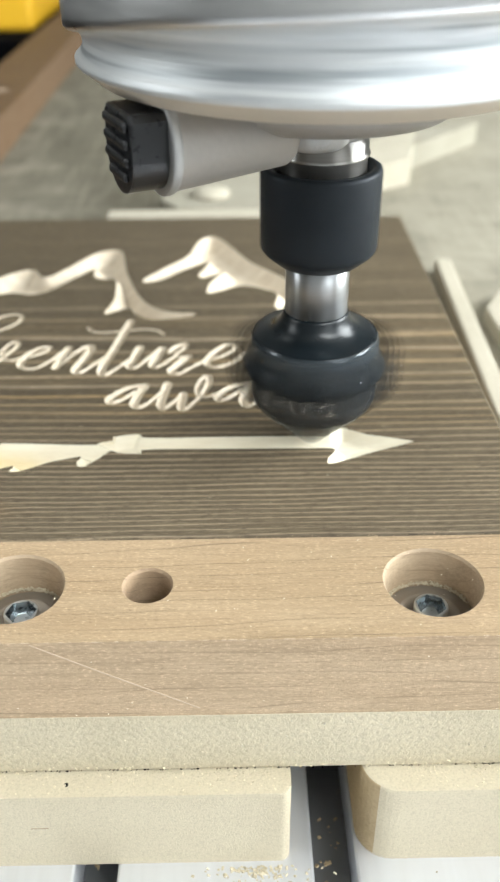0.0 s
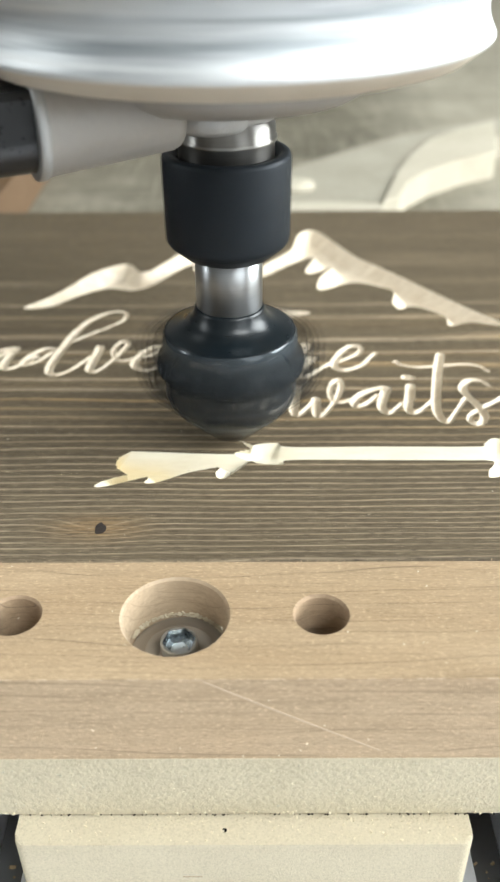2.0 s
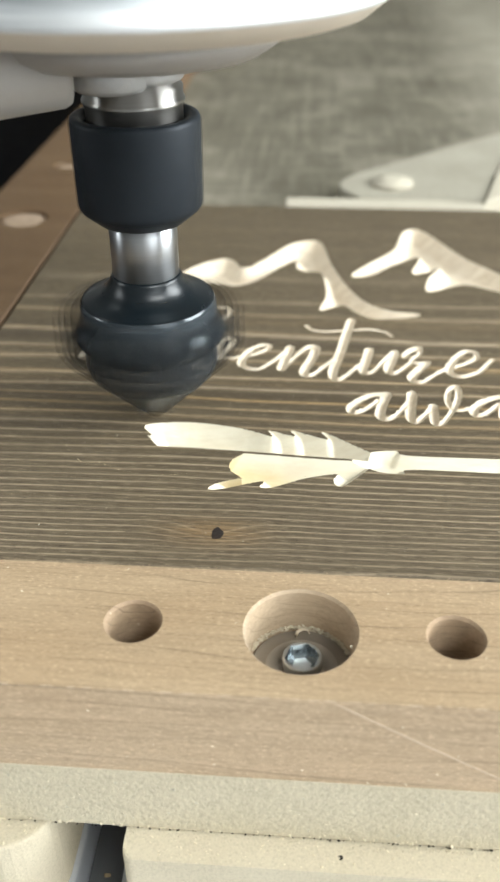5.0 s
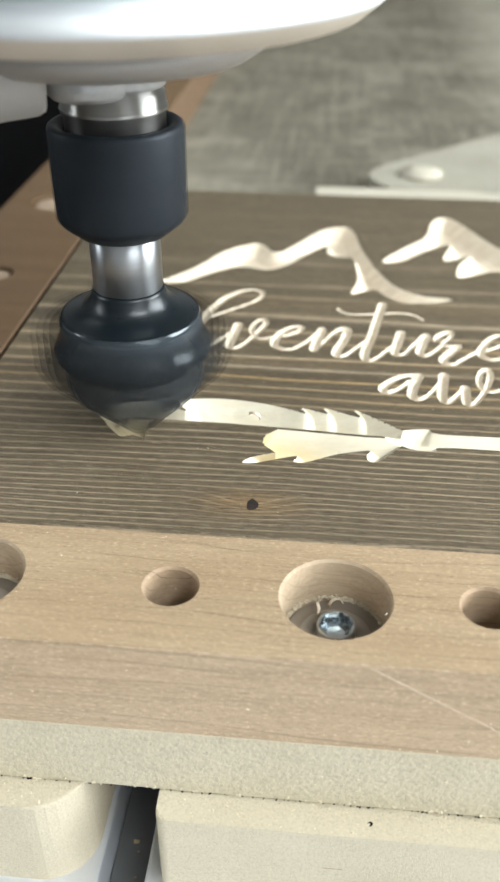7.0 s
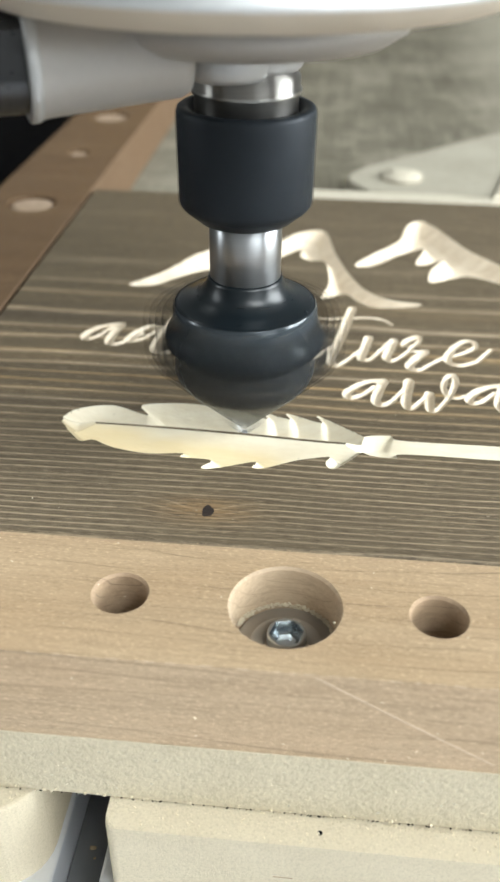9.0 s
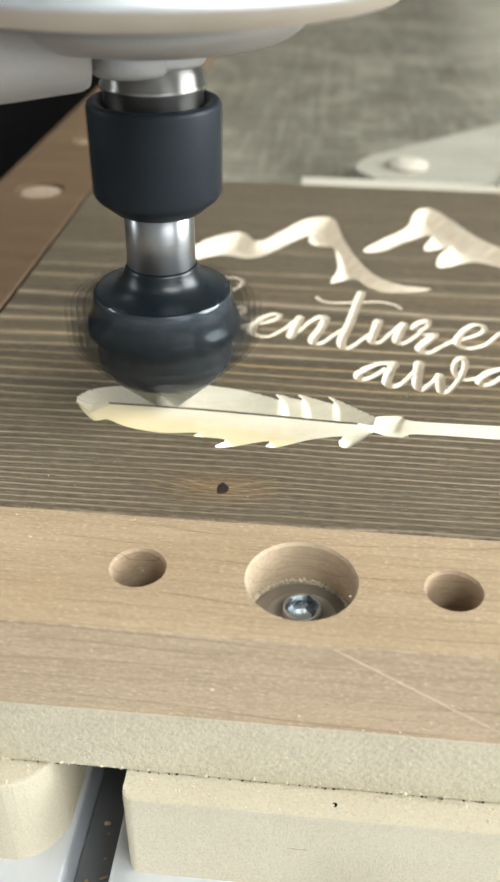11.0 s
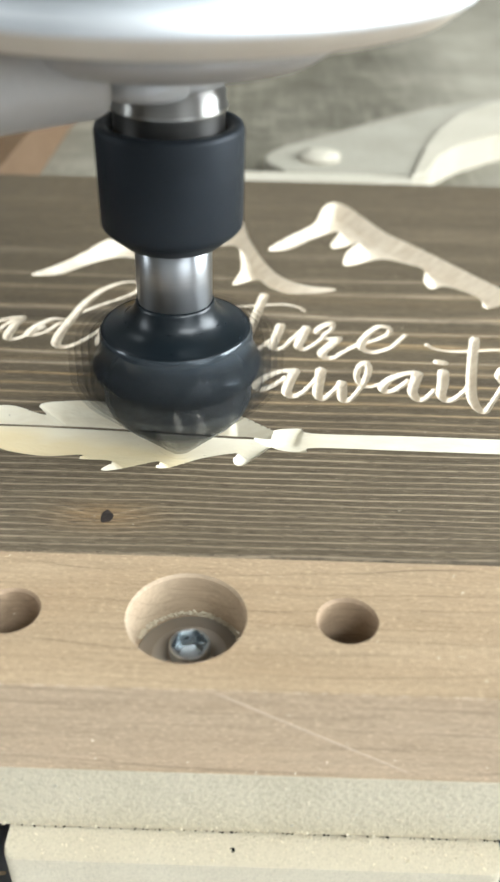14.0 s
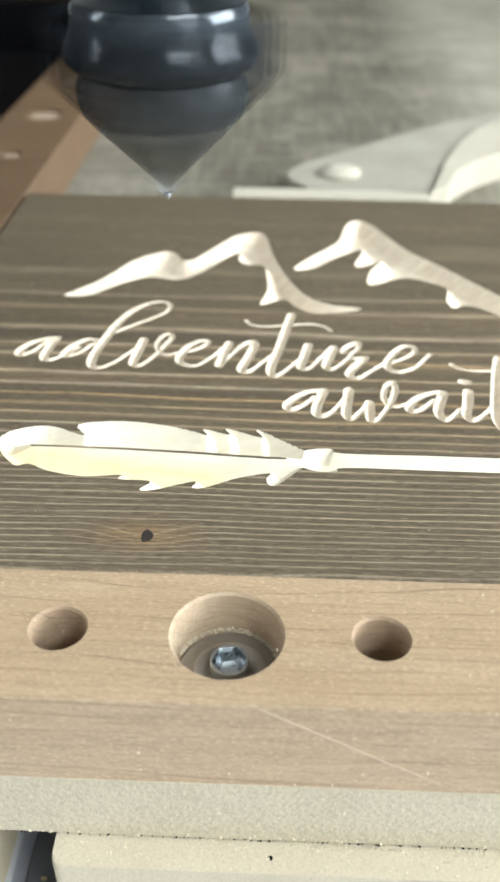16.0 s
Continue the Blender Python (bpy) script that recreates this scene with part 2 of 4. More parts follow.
def swept(name, color, full, rim, low, rough=0.35):
    """Blades that turn too fast to be seen singly: a smoky surface of revolution, thinner towards its rim or its point."""
    m, nt, b = shader(name, rough, 0.3 if rough < 0.7 else 0.0)
    b.inputs["Specular IOR Level"].default_value = 0.5 if rough < 0.7 else 0.0
    vec = grid_coords(nt)
    n = noise_node(nt, vec, (0.0, 0.0, 6.0), 3)
    nt.links.new(blend(nt, ramp(nt, n, [(0.3, (0, 0, 0)), (0.7, (1, 1, 1))]), tuple(0.4 * c for c in color), tuple(2.2 * c for c in color)), b.inputs["Base Color"])
    sep = node(nt, "ShaderNodeSeparateXYZ", [(0, vec)])
    flat = node(nt, "ShaderNodeVectorMath", [(0, vec), (1, (1.0, 1.0, 0.0))], op="MULTIPLY").outputs[0]
    radius = node(nt, "ShaderNodeVectorMath", [(0, flat)], op="LENGTH").outputs["Value"]
    thin = node(nt, "ShaderNodeMapRange", [(0, radius), (1, rim[0]), (2, rim[1]), (3, full), (4, 0.0)]).outputs[0]
    point = node(nt, "ShaderNodeMapRange", [(0, sep.outputs["Z"]), (1, low[0]), (2, low[1]), (3, low[2]), (4, 1.0)]).outputs[0]
    nt.links.new(math_node(nt, "MULTIPLY", thin, point), b.inputs["Alpha"])
    return m


STAINED = stained_pine()
CUT = cut_wood("carved_pine", (0.67, 0.59, 0.465), (0.52, 0.43, 0.31))
CUT_AMBER = cut_wood("carved_pine_amber", (0.71, 0.662, 0.525), (0.65, 0.58, 0.435), 0.8)
KNOT = cut_wood("knot", (0.03, 0.02, 0.015), (0.012, 0.01, 0.008))
MAPLE = strip_wood("strip_wood", (0.360, 0.258, 0.155), (0.47, 0.353, 0.225), 0.5, 1.0, 1.1)
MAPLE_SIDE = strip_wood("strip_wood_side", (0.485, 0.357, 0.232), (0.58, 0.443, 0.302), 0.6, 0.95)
SCRATCH = cut_wood("scratched_wood", (0.62, 0.49, 0.36), (0.50, 0.39, 0.28))
BROWN_LIT_WORN = strip_wood("brown_rail_lit_worn", (0.155, 0.099, 0.058), (0.20, 0.132, 0.080), 0.6, 0.4, 0.5)
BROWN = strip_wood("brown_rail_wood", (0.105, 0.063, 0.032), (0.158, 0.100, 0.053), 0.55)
MDF = fibreboard("fibreboard", (0.56, 0.495, 0.365), (0.63, 0.567, 0.43), 50.0, 0.3)
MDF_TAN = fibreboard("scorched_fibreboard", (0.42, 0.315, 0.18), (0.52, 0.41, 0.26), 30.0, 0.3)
MDF_EDGE = fibreboard("fibreboard_edge", (0.535, 0.475, 0.345), (0.63, 0.565, 0.425), 24.0, 0.6)
MDF_PALE = fibreboard("pale_fibreboard", (0.40, 0.368, 0.29), (0.46, 0.425, 0.345), 20.0, 0.3)
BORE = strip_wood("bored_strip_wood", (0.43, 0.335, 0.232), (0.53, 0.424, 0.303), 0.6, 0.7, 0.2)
# darker copy of the bore wood: shade in the narrow holes put into the colour
BORE_SHADED = strip_wood("shaded_bore_wood", (0.34, 0.245, 0.16), (0.43, 0.325, 0.22), 0.6, 1.0, 0.5)
DUST = fibreboard("sawdust", (0.70, 0.62, 0.46), (0.80, 0.73, 0.57), 20.0, 0.2)
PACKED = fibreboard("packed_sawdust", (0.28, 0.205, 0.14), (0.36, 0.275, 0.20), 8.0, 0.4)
def dusty(m):
    """Sawdust film that thickens towards the side fence; a paler tone towards the open side."""
    nt = m.node_tree
    b = nt.nodes["Principled BSDF"]
    under = b.inputs["Base Color"].links[0].from_socket
    vec = grid_coords(nt)
    sep = node(nt, "ShaderNodeSeparateXYZ", [(0, vec)])
    film = math_node(nt, "MULTIPLY", node(nt, "ShaderNodeMapRange", [(0, sep.outputs["X"]), (1, -3.9), (2, -0.6), (3, 0.75), (4, 0.0)]).outputs[0], noise_node(nt, vec, (0.9, 0.5, 1.0), 4, 0.65))
    film = math_node(nt, "MULTIPLY", film, node(nt, "ShaderNodeMapRange", [(0, sep.outputs["Y"]), (1, 12.0), (2, 18.0), (3, 1.0), (4, 0.15)]).outputs[0])
    film = math_node(nt, "ADD", film, math_node(nt, "MULTIPLY", node(nt, "ShaderNodeMapRange", [(0, sep.outputs["X"]), (1, 3.8), (2, 6.5), (3, 0.0), (4, 1.1)]).outputs[0], noise_node(nt, vec, (0.5, 0.7, 1.0), 4, 0.65)))
    nt.links.new(blend(nt, math_node(nt, "MINIMUM", film, 0.8), under, (0.36, 0.335, 0.265)), b.inputs["Base Color"])
    return m


SPOIL = fibreboard("worn_fibreboard", (0.088, 0.080, 0.058), (0.132, 0.121, 0.089), 14.0, 0.4, 0.75)
PLATE = fibreboard("grey_plate", (0.27, 0.252, 0.20), (0.33, 0.31, 0.25), 18.0, 0.3)
dusty(SPOIL)
CAST = metal("cast_aluminium", (0.86, 0.875, 0.88), 0.54, 0.07, (0.35, 0.35, 22.0), 0.35, 0.8)
streak = noise_node(CAST.node_tree, grid_coords(CAST.node_tree), (0.3, 0.3, 9.0), 3, 0.6)
CAST.node_tree.links.new(ramp(CAST.node_tree, streak, [(0.36, (0.36, 0.39, 0.41)), (0.5, (0.66, 0.685, 0.70)), (0.68, (0.80, 0.815, 0.82))]), CAST.node_tree.nodes["Principled BSDF"].inputs["Base Color"])
SATIN = metal("satin_casting", (0.40, 0.38, 0.355), 0.5, 0.1, (14, 14, 14), 0.25, 0.35)
TURNED = metal("turned_aluminium", (0.80, 0.81, 0.82), 0.36, 0.1, (0.8, 0.8, 6.0), 0.2)
UNDER_REFLECTION = metal("underside_reflection", (0.72, 0.645, 0.54), 0.5, 0.08, (3, 3, 3), 0.1, 0.2)
SAND = metal("sand_casting", (0.50, 0.505, 0.505), 0.52, 0.12, (18, 18, 18), 0.6, 0.6)
DARK_SPEC = 0.3


def brushed(m):
    """Turning marks round the axis."""
    nt = m.node_tree
    b = nt.nodes["Principled BSDF"]
    b.inputs["Anisotropic"].default_value = 0.85
    b.inputs["Anisotropic Rotation"].default_value = 0.25
    t = nt.nodes.new("ShaderNodeTangent")
    t.direction_type, t.axis = "RADIAL", "Z"
    nt.links.new(t.outputs[0], b.inputs["Tangent"])
    return m


STEEL = metal("ground_steel", (0.50, 0.52, 0.54), 0.36, 0.015, (2, 2, 60), 0.0)
brushed(STEEL)
COLLAR = metal("collar_steel", (0.40, 0.39, 0.37), 0.36, 0.03, (2, 2, 50), 0.02)
brushed(COLLAR)
BOLT = metal("zinc_steel", (0.66, 0.68, 0.68), 0.33, 0.1, (12, 12, 12), 0.1)
DARK = metal("blackened_steel", (0.018, 0.024, 0.031), 0.5, 0.06, (5, 5, 20), 0.05, 0.35)
GLOSS = metal("coated_cutter", (0.006, 0.010, 0.013), 0.30, 0.04, (3, 3, 24), 0.015, 0.1)
DARK.node_tree.nodes["Principled BSDF"].inputs["Specular IOR Level"].default_value = DARK_SPEC
GLOSS.node_tree.nodes["Principled BSDF"].inputs["Specular IOR Level"].default_value = 0.4
RUBBER = metal("black_plastic", (0.018, 0.019, 0.021), 0.32, 0.08, (12, 12, 12), 0.2, 0.0)
SMOKE = swept("swept_blades", (0.022, 0.026, 0.029), 0.25, (0.80, 1.14), (0.06, 0.7, 0.7), 0.8)
SMOKE_RING = swept("swept_ring", (0.026, 0.033, 0.039), 0.92, (2.0, 3.0), (1.0, 1.10, 0.85), 0.17)
SMOKE_CORE = swept("swept_core", (0.060, 0.070, 0.078), 0.62, (2.0, 3.0), (0.1, 0.80, 0.4), 0.34)
SMOKE_GLINT = swept("swept_glint", (0.30, 0.33, 0.36), 0.32, (0.02, 0.25), (-1.0, -0.9, 1.0), 0.3)
SMOKE_NUT = swept("swept_nut", (0.022, 0.027, 0.033), 0.22, (2.0, 3.0), (0.0, 0.1, 1.0), 0.6)
TABLE = metal("table_aluminium", (0.78, 0.80, 0.84), 0.45, 0.1, (8, 0.6, 8), 0.05, 0.55)
SLOT_SHADED = metal("shaded_slot_metal", (0.22, 0.225, 0.23), 0.45, 0.1, (6, 1, 6), 0.1, 0.6)
SOCKET_SHADED = metal("shaded_socket_steel", (0.30, 0.335, 0.355), 0.25, 0.08, (10, 10, 10), 0.05)
DULL = metal("dull_steel", (0.30, 0.265, 0.22), 0.55, 0.1, (8, 8, 8), 0.1, 0.25)
BLACK = metal("machine_black", (0.003, 0.003, 0.0035), 0.9, 0.1, (4, 4, 4), 0.1, 0.0)
BLACK.node_tree.nodes["Principled BSDF"].inputs["Specular IOR Level"].default_value = 0.03
YELLOW = metal("yellow_paint", (0.75, 0.43, 0.02), 0.45, 0.1, (2, 2, 2), 0.05, 0.0)
WALL = fibreboard("workshop_wall", (0.74, 0.74, 0.73), (0.80, 0.80, 0.79), 3.0, 0.1)
FLOOR = fibreboard("workshop_floor", (0.25, 0.25, 0.24), (0.33, 0.33, 0.32), 3.0, 0.1)


# ---- mesh helpers ----
def part(name, bm, mat, parent=None, label=""):
    """Links a bmesh, drawn in grid units, as one mesh object."""
    bmesh.ops.recalc_face_normals(bm, faces=bm.faces)
    bmesh.ops.scale(bm, vec=(U, U, U), verts=bm.verts)
    me = bpy.data.meshes.new(name)
    bm.to_mesh(me)
    bm.free()
    me.materials.append(mat)
    ob = new(name, me)
    ob.parent = parent
    if label:
        ob["label"] = label
    return ob


def box(x0, x1, y0, y1, z0, z1, bevel=0.0):
    bm = bmesh.new()
    bmesh.ops.create_cube(bm, size=1, matrix=Matrix.Translation(((x0 + x1) / 2, (y0 + y1) / 2, (z0 + z1) / 2)) @ Matrix.Diagonal((x1 - x0, y1 - y0, z1 - z0, 1)))
    if bevel:
        bmesh.ops.bevel(bm, geom=bm.edges[:], offset=bevel, segments=2, affect="EDGES", profile=0.5)
    return bm


def lathe(profile, n=72, at=None, closed=True):
    """A turned solid from (radius, height) pairs, bottom to top."""
    bm = bmesh.new()
    rings = [[bm.verts.new((r * math.cos(2 * math.pi * k / n), r * math.sin(2 * math.pi * k / n), z)) for k in range(n)] for r, z in profile]
    for a, b in zip(rings, rings[1:]):
        for k in range(n):
            bm.faces.new((a[k], a[(k + 1) % n], b[(k + 1) % n], b[k])).smooth = True
    if closed:
        bm.faces.new(rings[0][::-1])
        bm.faces.new(rings[-1])
    sharp = [e for e in bm.edges if len(e.link_faces) == 2 and e.calc_face_angle(0) > radians(28)]
    for e in sharp:
        e.smooth = False
    if at is not None:
        bmesh.ops.transform(bm, matrix=at, verts=bm.verts)
    return bm


def prism(points, z0, z1, bevel=0.0, at=None):
    """An upright solid over a closed outline of (x, y) pairs."""
    bm = bmesh.new()
    low, top = ([bm.verts.new((x, y, z)) for x, y in points] for z in (z0, z1))
    bm.faces.new(low[::-1])
    cap = bm.faces.new(top)
    n = len(points)
    for k in range(n):
        bm.faces.new((low[k], low[(k + 1) % n], top[(k + 1) % n], top[k]))
    if bevel:
        bmesh.ops.bevel(bm, geom=list(cap.edges), offset=bevel, segments=2, affect="EDGES", profile=0.5)
    if at is not None:
        bmesh.ops.transform(bm, matrix=at, verts=bm.verts)
    return bm


def rounded_rect(x0, x1, y0, y1, r, n=8):
    pts = []
    for cx, cy, a in ((x1 - r, y1 - r, 0), (x0 + r, y1 - r, 90), (x0 + r, y0 + r, 180), (x1 - r, y0 + r, 270)):
        pts += [(cx + r * math.cos(radians(a + 90 * k / n)), cy + r * math.sin(radians(a + 90 * k / n))) for k in range(n + 1)]
    return pts


def drilled(x0, x1, y0, y1, z0, z1, holes, along="x", n=40):
    """A strip with round holes along its middle: (place along it, offset across, radius, depth). Chamfered rims."""
    bm = bmesh.new()
    cy = (y0 + y1) / 2
    turn = (lambda x, y, z: bm.verts.new((x, y, z))) if along == "x" else (lambda x, y, z: bm.verts.new((y, x, z)))
    at = x0
    h = (y1 - y0) / 2
    e = 0.62

    def slab(a, b):
        v = [turn(*p) for p in ((a, y0, z1), (b, y0, z1), (b, y1, z1), (a, y1, z1))]
        bm.faces.new(v)

    for x, off, r, depth in holes:
        slab(at, x - e)
        square = []
        for k in range(n):
            a = 2 * math.pi * (k + 0.5) / n
            c, s = math.cos(a), math.sin(a)
            f = 1 / max(abs(c) / e, abs(s) / h)
            square.append(turn(x + f * c, cy + f * s, z1))
        rim, wall, foot = ([turn(x + q * math.cos(2 * math.pi * (k + 0.5) / n), cy + off + q * math.sin(2 * math.pi * (k + 0.5) / n), z) for k in range(n)]
                           for q, z in ((r + 0.017, z1), (r, z1 - 0.03), (r, z1 - depth)))
        for a, b in ((square, rim), (rim, wall), (wall, foot)):
            for k in range(n):
                f = bm.faces.new((a[k], a[(k + 1) % n], b[(k + 1) % n], b[k]))
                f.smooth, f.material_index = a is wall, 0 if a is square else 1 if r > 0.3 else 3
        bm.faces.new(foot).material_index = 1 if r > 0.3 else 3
        corner = [turn(x + i * e, cy + j * h, z1) for i, j in ((-1, -1), (1, -1), (1, 1), (-1, 1))]
        for q, c in enumerate(corner):
            want = ((-1, -1), (1, -1), (1, 1), (-1, 1))[q]
            two = sorted(square, key=lambda v: (v.co - c.co).length)[:2]
            bm.faces.new((c, two[0], two[1]))
        at = x + e
    slab(at, x1)
    v = [turn(*p) for p in ((x0, y0, z0), (x1, y0, z0), (x1, y1, z0), (x0, y1, z0), (x0, y0, z1), (x1, y0, z1), (x1, y1, z1), (x0, y1, z1))]
    for q in ((0, 3, 2, 1), (0, 1, 5, 4), (1, 2, 6, 5), (2, 3, 7, 6), (3, 0, 4, 7)):
        bm.faces.new([v[i] for i in q])
    bmesh.ops.remove_doubles(bm, verts=bm.verts, dist=1e-4)
    for e in bm.edges:
        e.smooth = not (len(e.link_faces) == 2 and e.calc_face_angle(0) > 0.4)
    return bm


# ---- the room: unseen; pale walls bounce light, the west wall is grey to cut it ----
M = 1 / U
for name, b, mat in (("floor", (-2.6, 2.6, -2.2, 3.2, -1.0, -0.9), FLOOR), ("ceiling", (-2.6, 2.6, -2.2, 3.2, 1.7, 1.8), WALL), ("wall_west", (-2.7, -2.6, -2.3, 3.3, -1.0, 1.8), FLOOR),
                     ("wall_east", (2.6, 2.7, -2.3, 3.3, -1.0, 1.8), WALL), ("wall_south", (-2.6, 2.6, -2.3, -2.2, -1.0, 1.8), WALL), ("wall_north", (-2.6, 2.6, 3.2, 3.3, -1.0, 1.8), WALL)):
    tagged(part(name, box(*[v * M for v in b]), mat), kind="structure", label="plain unseen workshop " + name.split("_")[0], category=name.split("_")[0])


# ---- the machine table and the boards on it ----
table = tagged(new("machine_table"), "silver aluminium slotted machine table under the boards", "table")
for k in range(-5, 8):
    x = 0.615 + 2.47 * k
    part("table_extrusion", box(x + 0.22, x + 2.25, -9, 58, -3.6, -2.95, 0.03), TABLE, table)
    # slot floor coloured dark for the shade inside the recess
    part("slot_floor", box(x - 0.21, x + 0.21, -9, 58, -3.65, -3.45), SLOT_SHADED, table, "floor of a table slot, darkened with its shade")
for x in (-10.5, 18.0):
    for y in (-6, 52):
        part("leg", box(x - 1.5, x + 1.5, y - 1.5, y + 1.5, -0.9 * M, -3.65, 0.1), BLACK, table, "black steel table leg")

for x0, x1, r in ((-8.4, -2.13, 0.5), (-1.46, 2.62, 0.1), (3.33, 9.8, 0.36)):
    block = tagged(part("support_block", prism(rounded_rect(x0, x1, -1.69, 4.0, r), -2.95, -1.81, 0.03), MDF), "cream fibreboard block on the slotted table", "block", "blocks under the base board")
    if x0 > 3:
        block["label"] = "cream fibreboard block with a scorched tan rounded corner"
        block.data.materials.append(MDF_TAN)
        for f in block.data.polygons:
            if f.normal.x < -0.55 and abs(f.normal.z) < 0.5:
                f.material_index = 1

tagged(part("base_board", box(-5.95, 16, -1.4, -0.012, -1.795, -1.0, 0.012), MDF_EDGE), "sawn fibreboard base under the fence strip", "board")
tagged(part("spoil_board", box(-5.95, 30, 0.0, 57, -1.795, -1.0, 0.012), SPOIL), "worn grey-brown scored spoil board behind the sign", "board")

STRIP_HOLES = [(-3.15, 0.02, 0.462, 0.47), (-1.394, 0.025, 0.229, 0.92), (0.0, 0.02, 0.462, 0.47), (1.264, 0.025, 0.229, 0.92), (3.99, 0.02, 0.462, 0.47)]
strip = tagged(new("fence_strip"), "light brown hardwood fence strip with bolt holes, before the sign", "fence strip")
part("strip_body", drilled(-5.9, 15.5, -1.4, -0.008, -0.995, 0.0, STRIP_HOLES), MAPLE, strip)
for mat in (BORE, MAPLE_SIDE, BORE_SHADED):
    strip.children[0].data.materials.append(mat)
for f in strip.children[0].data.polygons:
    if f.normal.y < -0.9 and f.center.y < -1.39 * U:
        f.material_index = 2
part("scratch", prism([(0.27, -0.03), (0.9, -0.41), (1.75, -0.9), (1.757, -0.891), (0.909, -0.398), (0.277, -0.022)], -0.003, 0.003, at=Matrix.Translation((0, -1.4, 0)) @ pose(0, 0, 0, 90, 0, 0)), SCRATCH, strip, "pale straight scratch")
rng = random.Random(21)
bm = bmesh.new()
x = -5.8
while x < 9:
    w = rng.uniform(0.015, 0.1)
    bmesh.ops.create_cube(bm, size=1, matrix=Matrix.Translation((x + w / 2, -1.4, -0.001)) @ pose(0, 0, 0, 45) @ Matrix.Diagonal((w, rng.uniform(0.003, 0.007), 0.005, 1)))
    x += w + rng.uniform(0.02, 0.2)
part("worn_edge", bm, SCRATCH, strip, "pale splintered front edge")


def hex_bolt(x, y, z, turn):
    """A button-head bolt with a hexagonal socket on its washer."""
    ob = new("socket_bolt")
    bm = bmesh.new()
    n = 36
    rows = []
    for r, h in ((0.166, 0.0), (0.168, 0.07), (0.165, 0.095), (0.157, 0.105)):
        rows.append([bm.verts.new((r * math.cos(2 * math.pi * k / n), r * math.sin(2 * math.pi * k / n), h)) for k in range(n)])
    for h in (0.105, 0.098):
        ring = []
        for k in range(n):
            a = 2 * math.pi * k / n
            q = 0.131 / math.cos((a % (math.pi / 3)) - math.pi / 6)
            ring.append(bm.verts.new((q * math.cos(a), q * math.sin(a), h)))
        rows.append(ring)
    for a, b in zip(rows, rows[1:]):
        for k in range(n):
            bm.faces.new((a[k], a[(k + 1) % n], b[(k + 1) % n], b[k]))
    bm.faces.new(rows[0][::-1])
    part("bolt_head", bm, BOLT, ob)
    bm = bmesh.new()
    hexes = [[bm.verts.new((q * math.cos(math.pi * k / 3), q * math.sin(math.pi * k / 3), h)) for k in range(6)] for q, h in ((0.1505, 0.099), (0.1505, 0.012), (0.03, -0.01))]
    for a, b in zip(hexes, hexes[1:]):
        for k in range(6):
            bm.faces.new((a[k], a[(k + 1) % 6], b[(k + 1) % 6], b[k]))
    bm.faces.new(hexes[-1])
    # recess darker than the head: its shade is put into the colour
    part("hex_socket", bm, SOCKET_SHADED, ob, "hexagonal socket, its shade in the colour")
    part("washer", lathe([(0.436, -0.066), (0.44, -0.05), (0.43, -0.044), (0.33, -0.042), (0.322, -0.03), (0.30, -0.026), (0.215, -0.026), (0.195, -0.06)], 48), DULL, ob, "flat steel washer")
    ob.matrix_world = pose(x * U, y * U, z * U, 0, 0, turn)
    return tagged(ob, "silver button-head bolt with hex socket in its bore", "bolt", "bolts of the fence")


first = hex_bolt(0.02, -0.70, -0.40, 12)
copy_thing(first, pose(4.0 * U, -0.70 * U, -0.40 * U, 0, 0, 38))
copy_thing(first, pose(-3.14 * U, -0.70 * U, -0.40 * U, 0, 0, 75))


def crumbs(name, n, place, size, mat, seed):
    """Loose flakes of sawdust in one mesh."""
    rng = random.Random(seed)
    bm = bmesh.new()
    for _ in range(n):
        x, y, z = place(rng)
        s = size * rng.uniform(0.4, 1.5)
        q = Euler([rng.uniform(-0.7, 0.7), rng.uniform(-0.7, 0.7), rng.uniform(0, 6.3)]).to_matrix().to_4x4()
        bmesh.ops.create_cube(bm, size=1, matrix=Matrix.Translation((x, y, z)) @ q @ Matrix.Diagonal((s * rng.uniform(0.6, 2.4), s, s * 0.45, 1)))
    return tagged(part(name, bm, mat), "pale loose sawdust flakes", "sawdust", kind="stuff")


def in_bore(cx, lo, hi):
    def place(rng):
        a, r = radians(rng.uniform(lo, hi)), rng.uniform(0.428, 0.459)
        return cx + r * math.cos(a), -0.684 + r * math.sin(a), -0.45 + rng.uniform(0.0, 0.035)
    return place


for cx, seed, n in ((0.0, 1, 480), (3.99, 2, 420), (-3.15, 3, 460)):
    crumbs("sawdust", n, in_bore(cx, 20, 160), 0.0095, MDF, seed)
crumbs("sawdust", 260, lambda rng: (rng.choice((rng.uniform(-4, -2.3), rng.uniform(-1.4, 2.55), rng.uniform(-1.4, 2.55), rng.uniform(3.7, 5))), rng.uniform(-1.66, -1.405), -1.806), 0.011, DUST, 4)
crumbs("sawdust", 60, lambda rng: (rng.uniform(-4, 5.2), rng.uniform(0.05, 9.4), 0.004), 0.006, MDF_PALE, 5)
crumbs("sawdust", 70, lambda rng: (rng.uniform(-4, 6), rng.uniform(-1.38, -0.03), 0.004), 0.006, DUST, 6)
crumbs("sawdust", 60, lambda rng: (rng.uniform(-3, 6), -1.404, rng.uniform(-1.78, -0.1)), 0.007, DUST, 7)
crumbs("sawdust", 90, lambda rng: (rng.uniform(-4, 9), rng.uniform(-4, -1.75), -2.947), 0.013, MDF_PALE, 8)
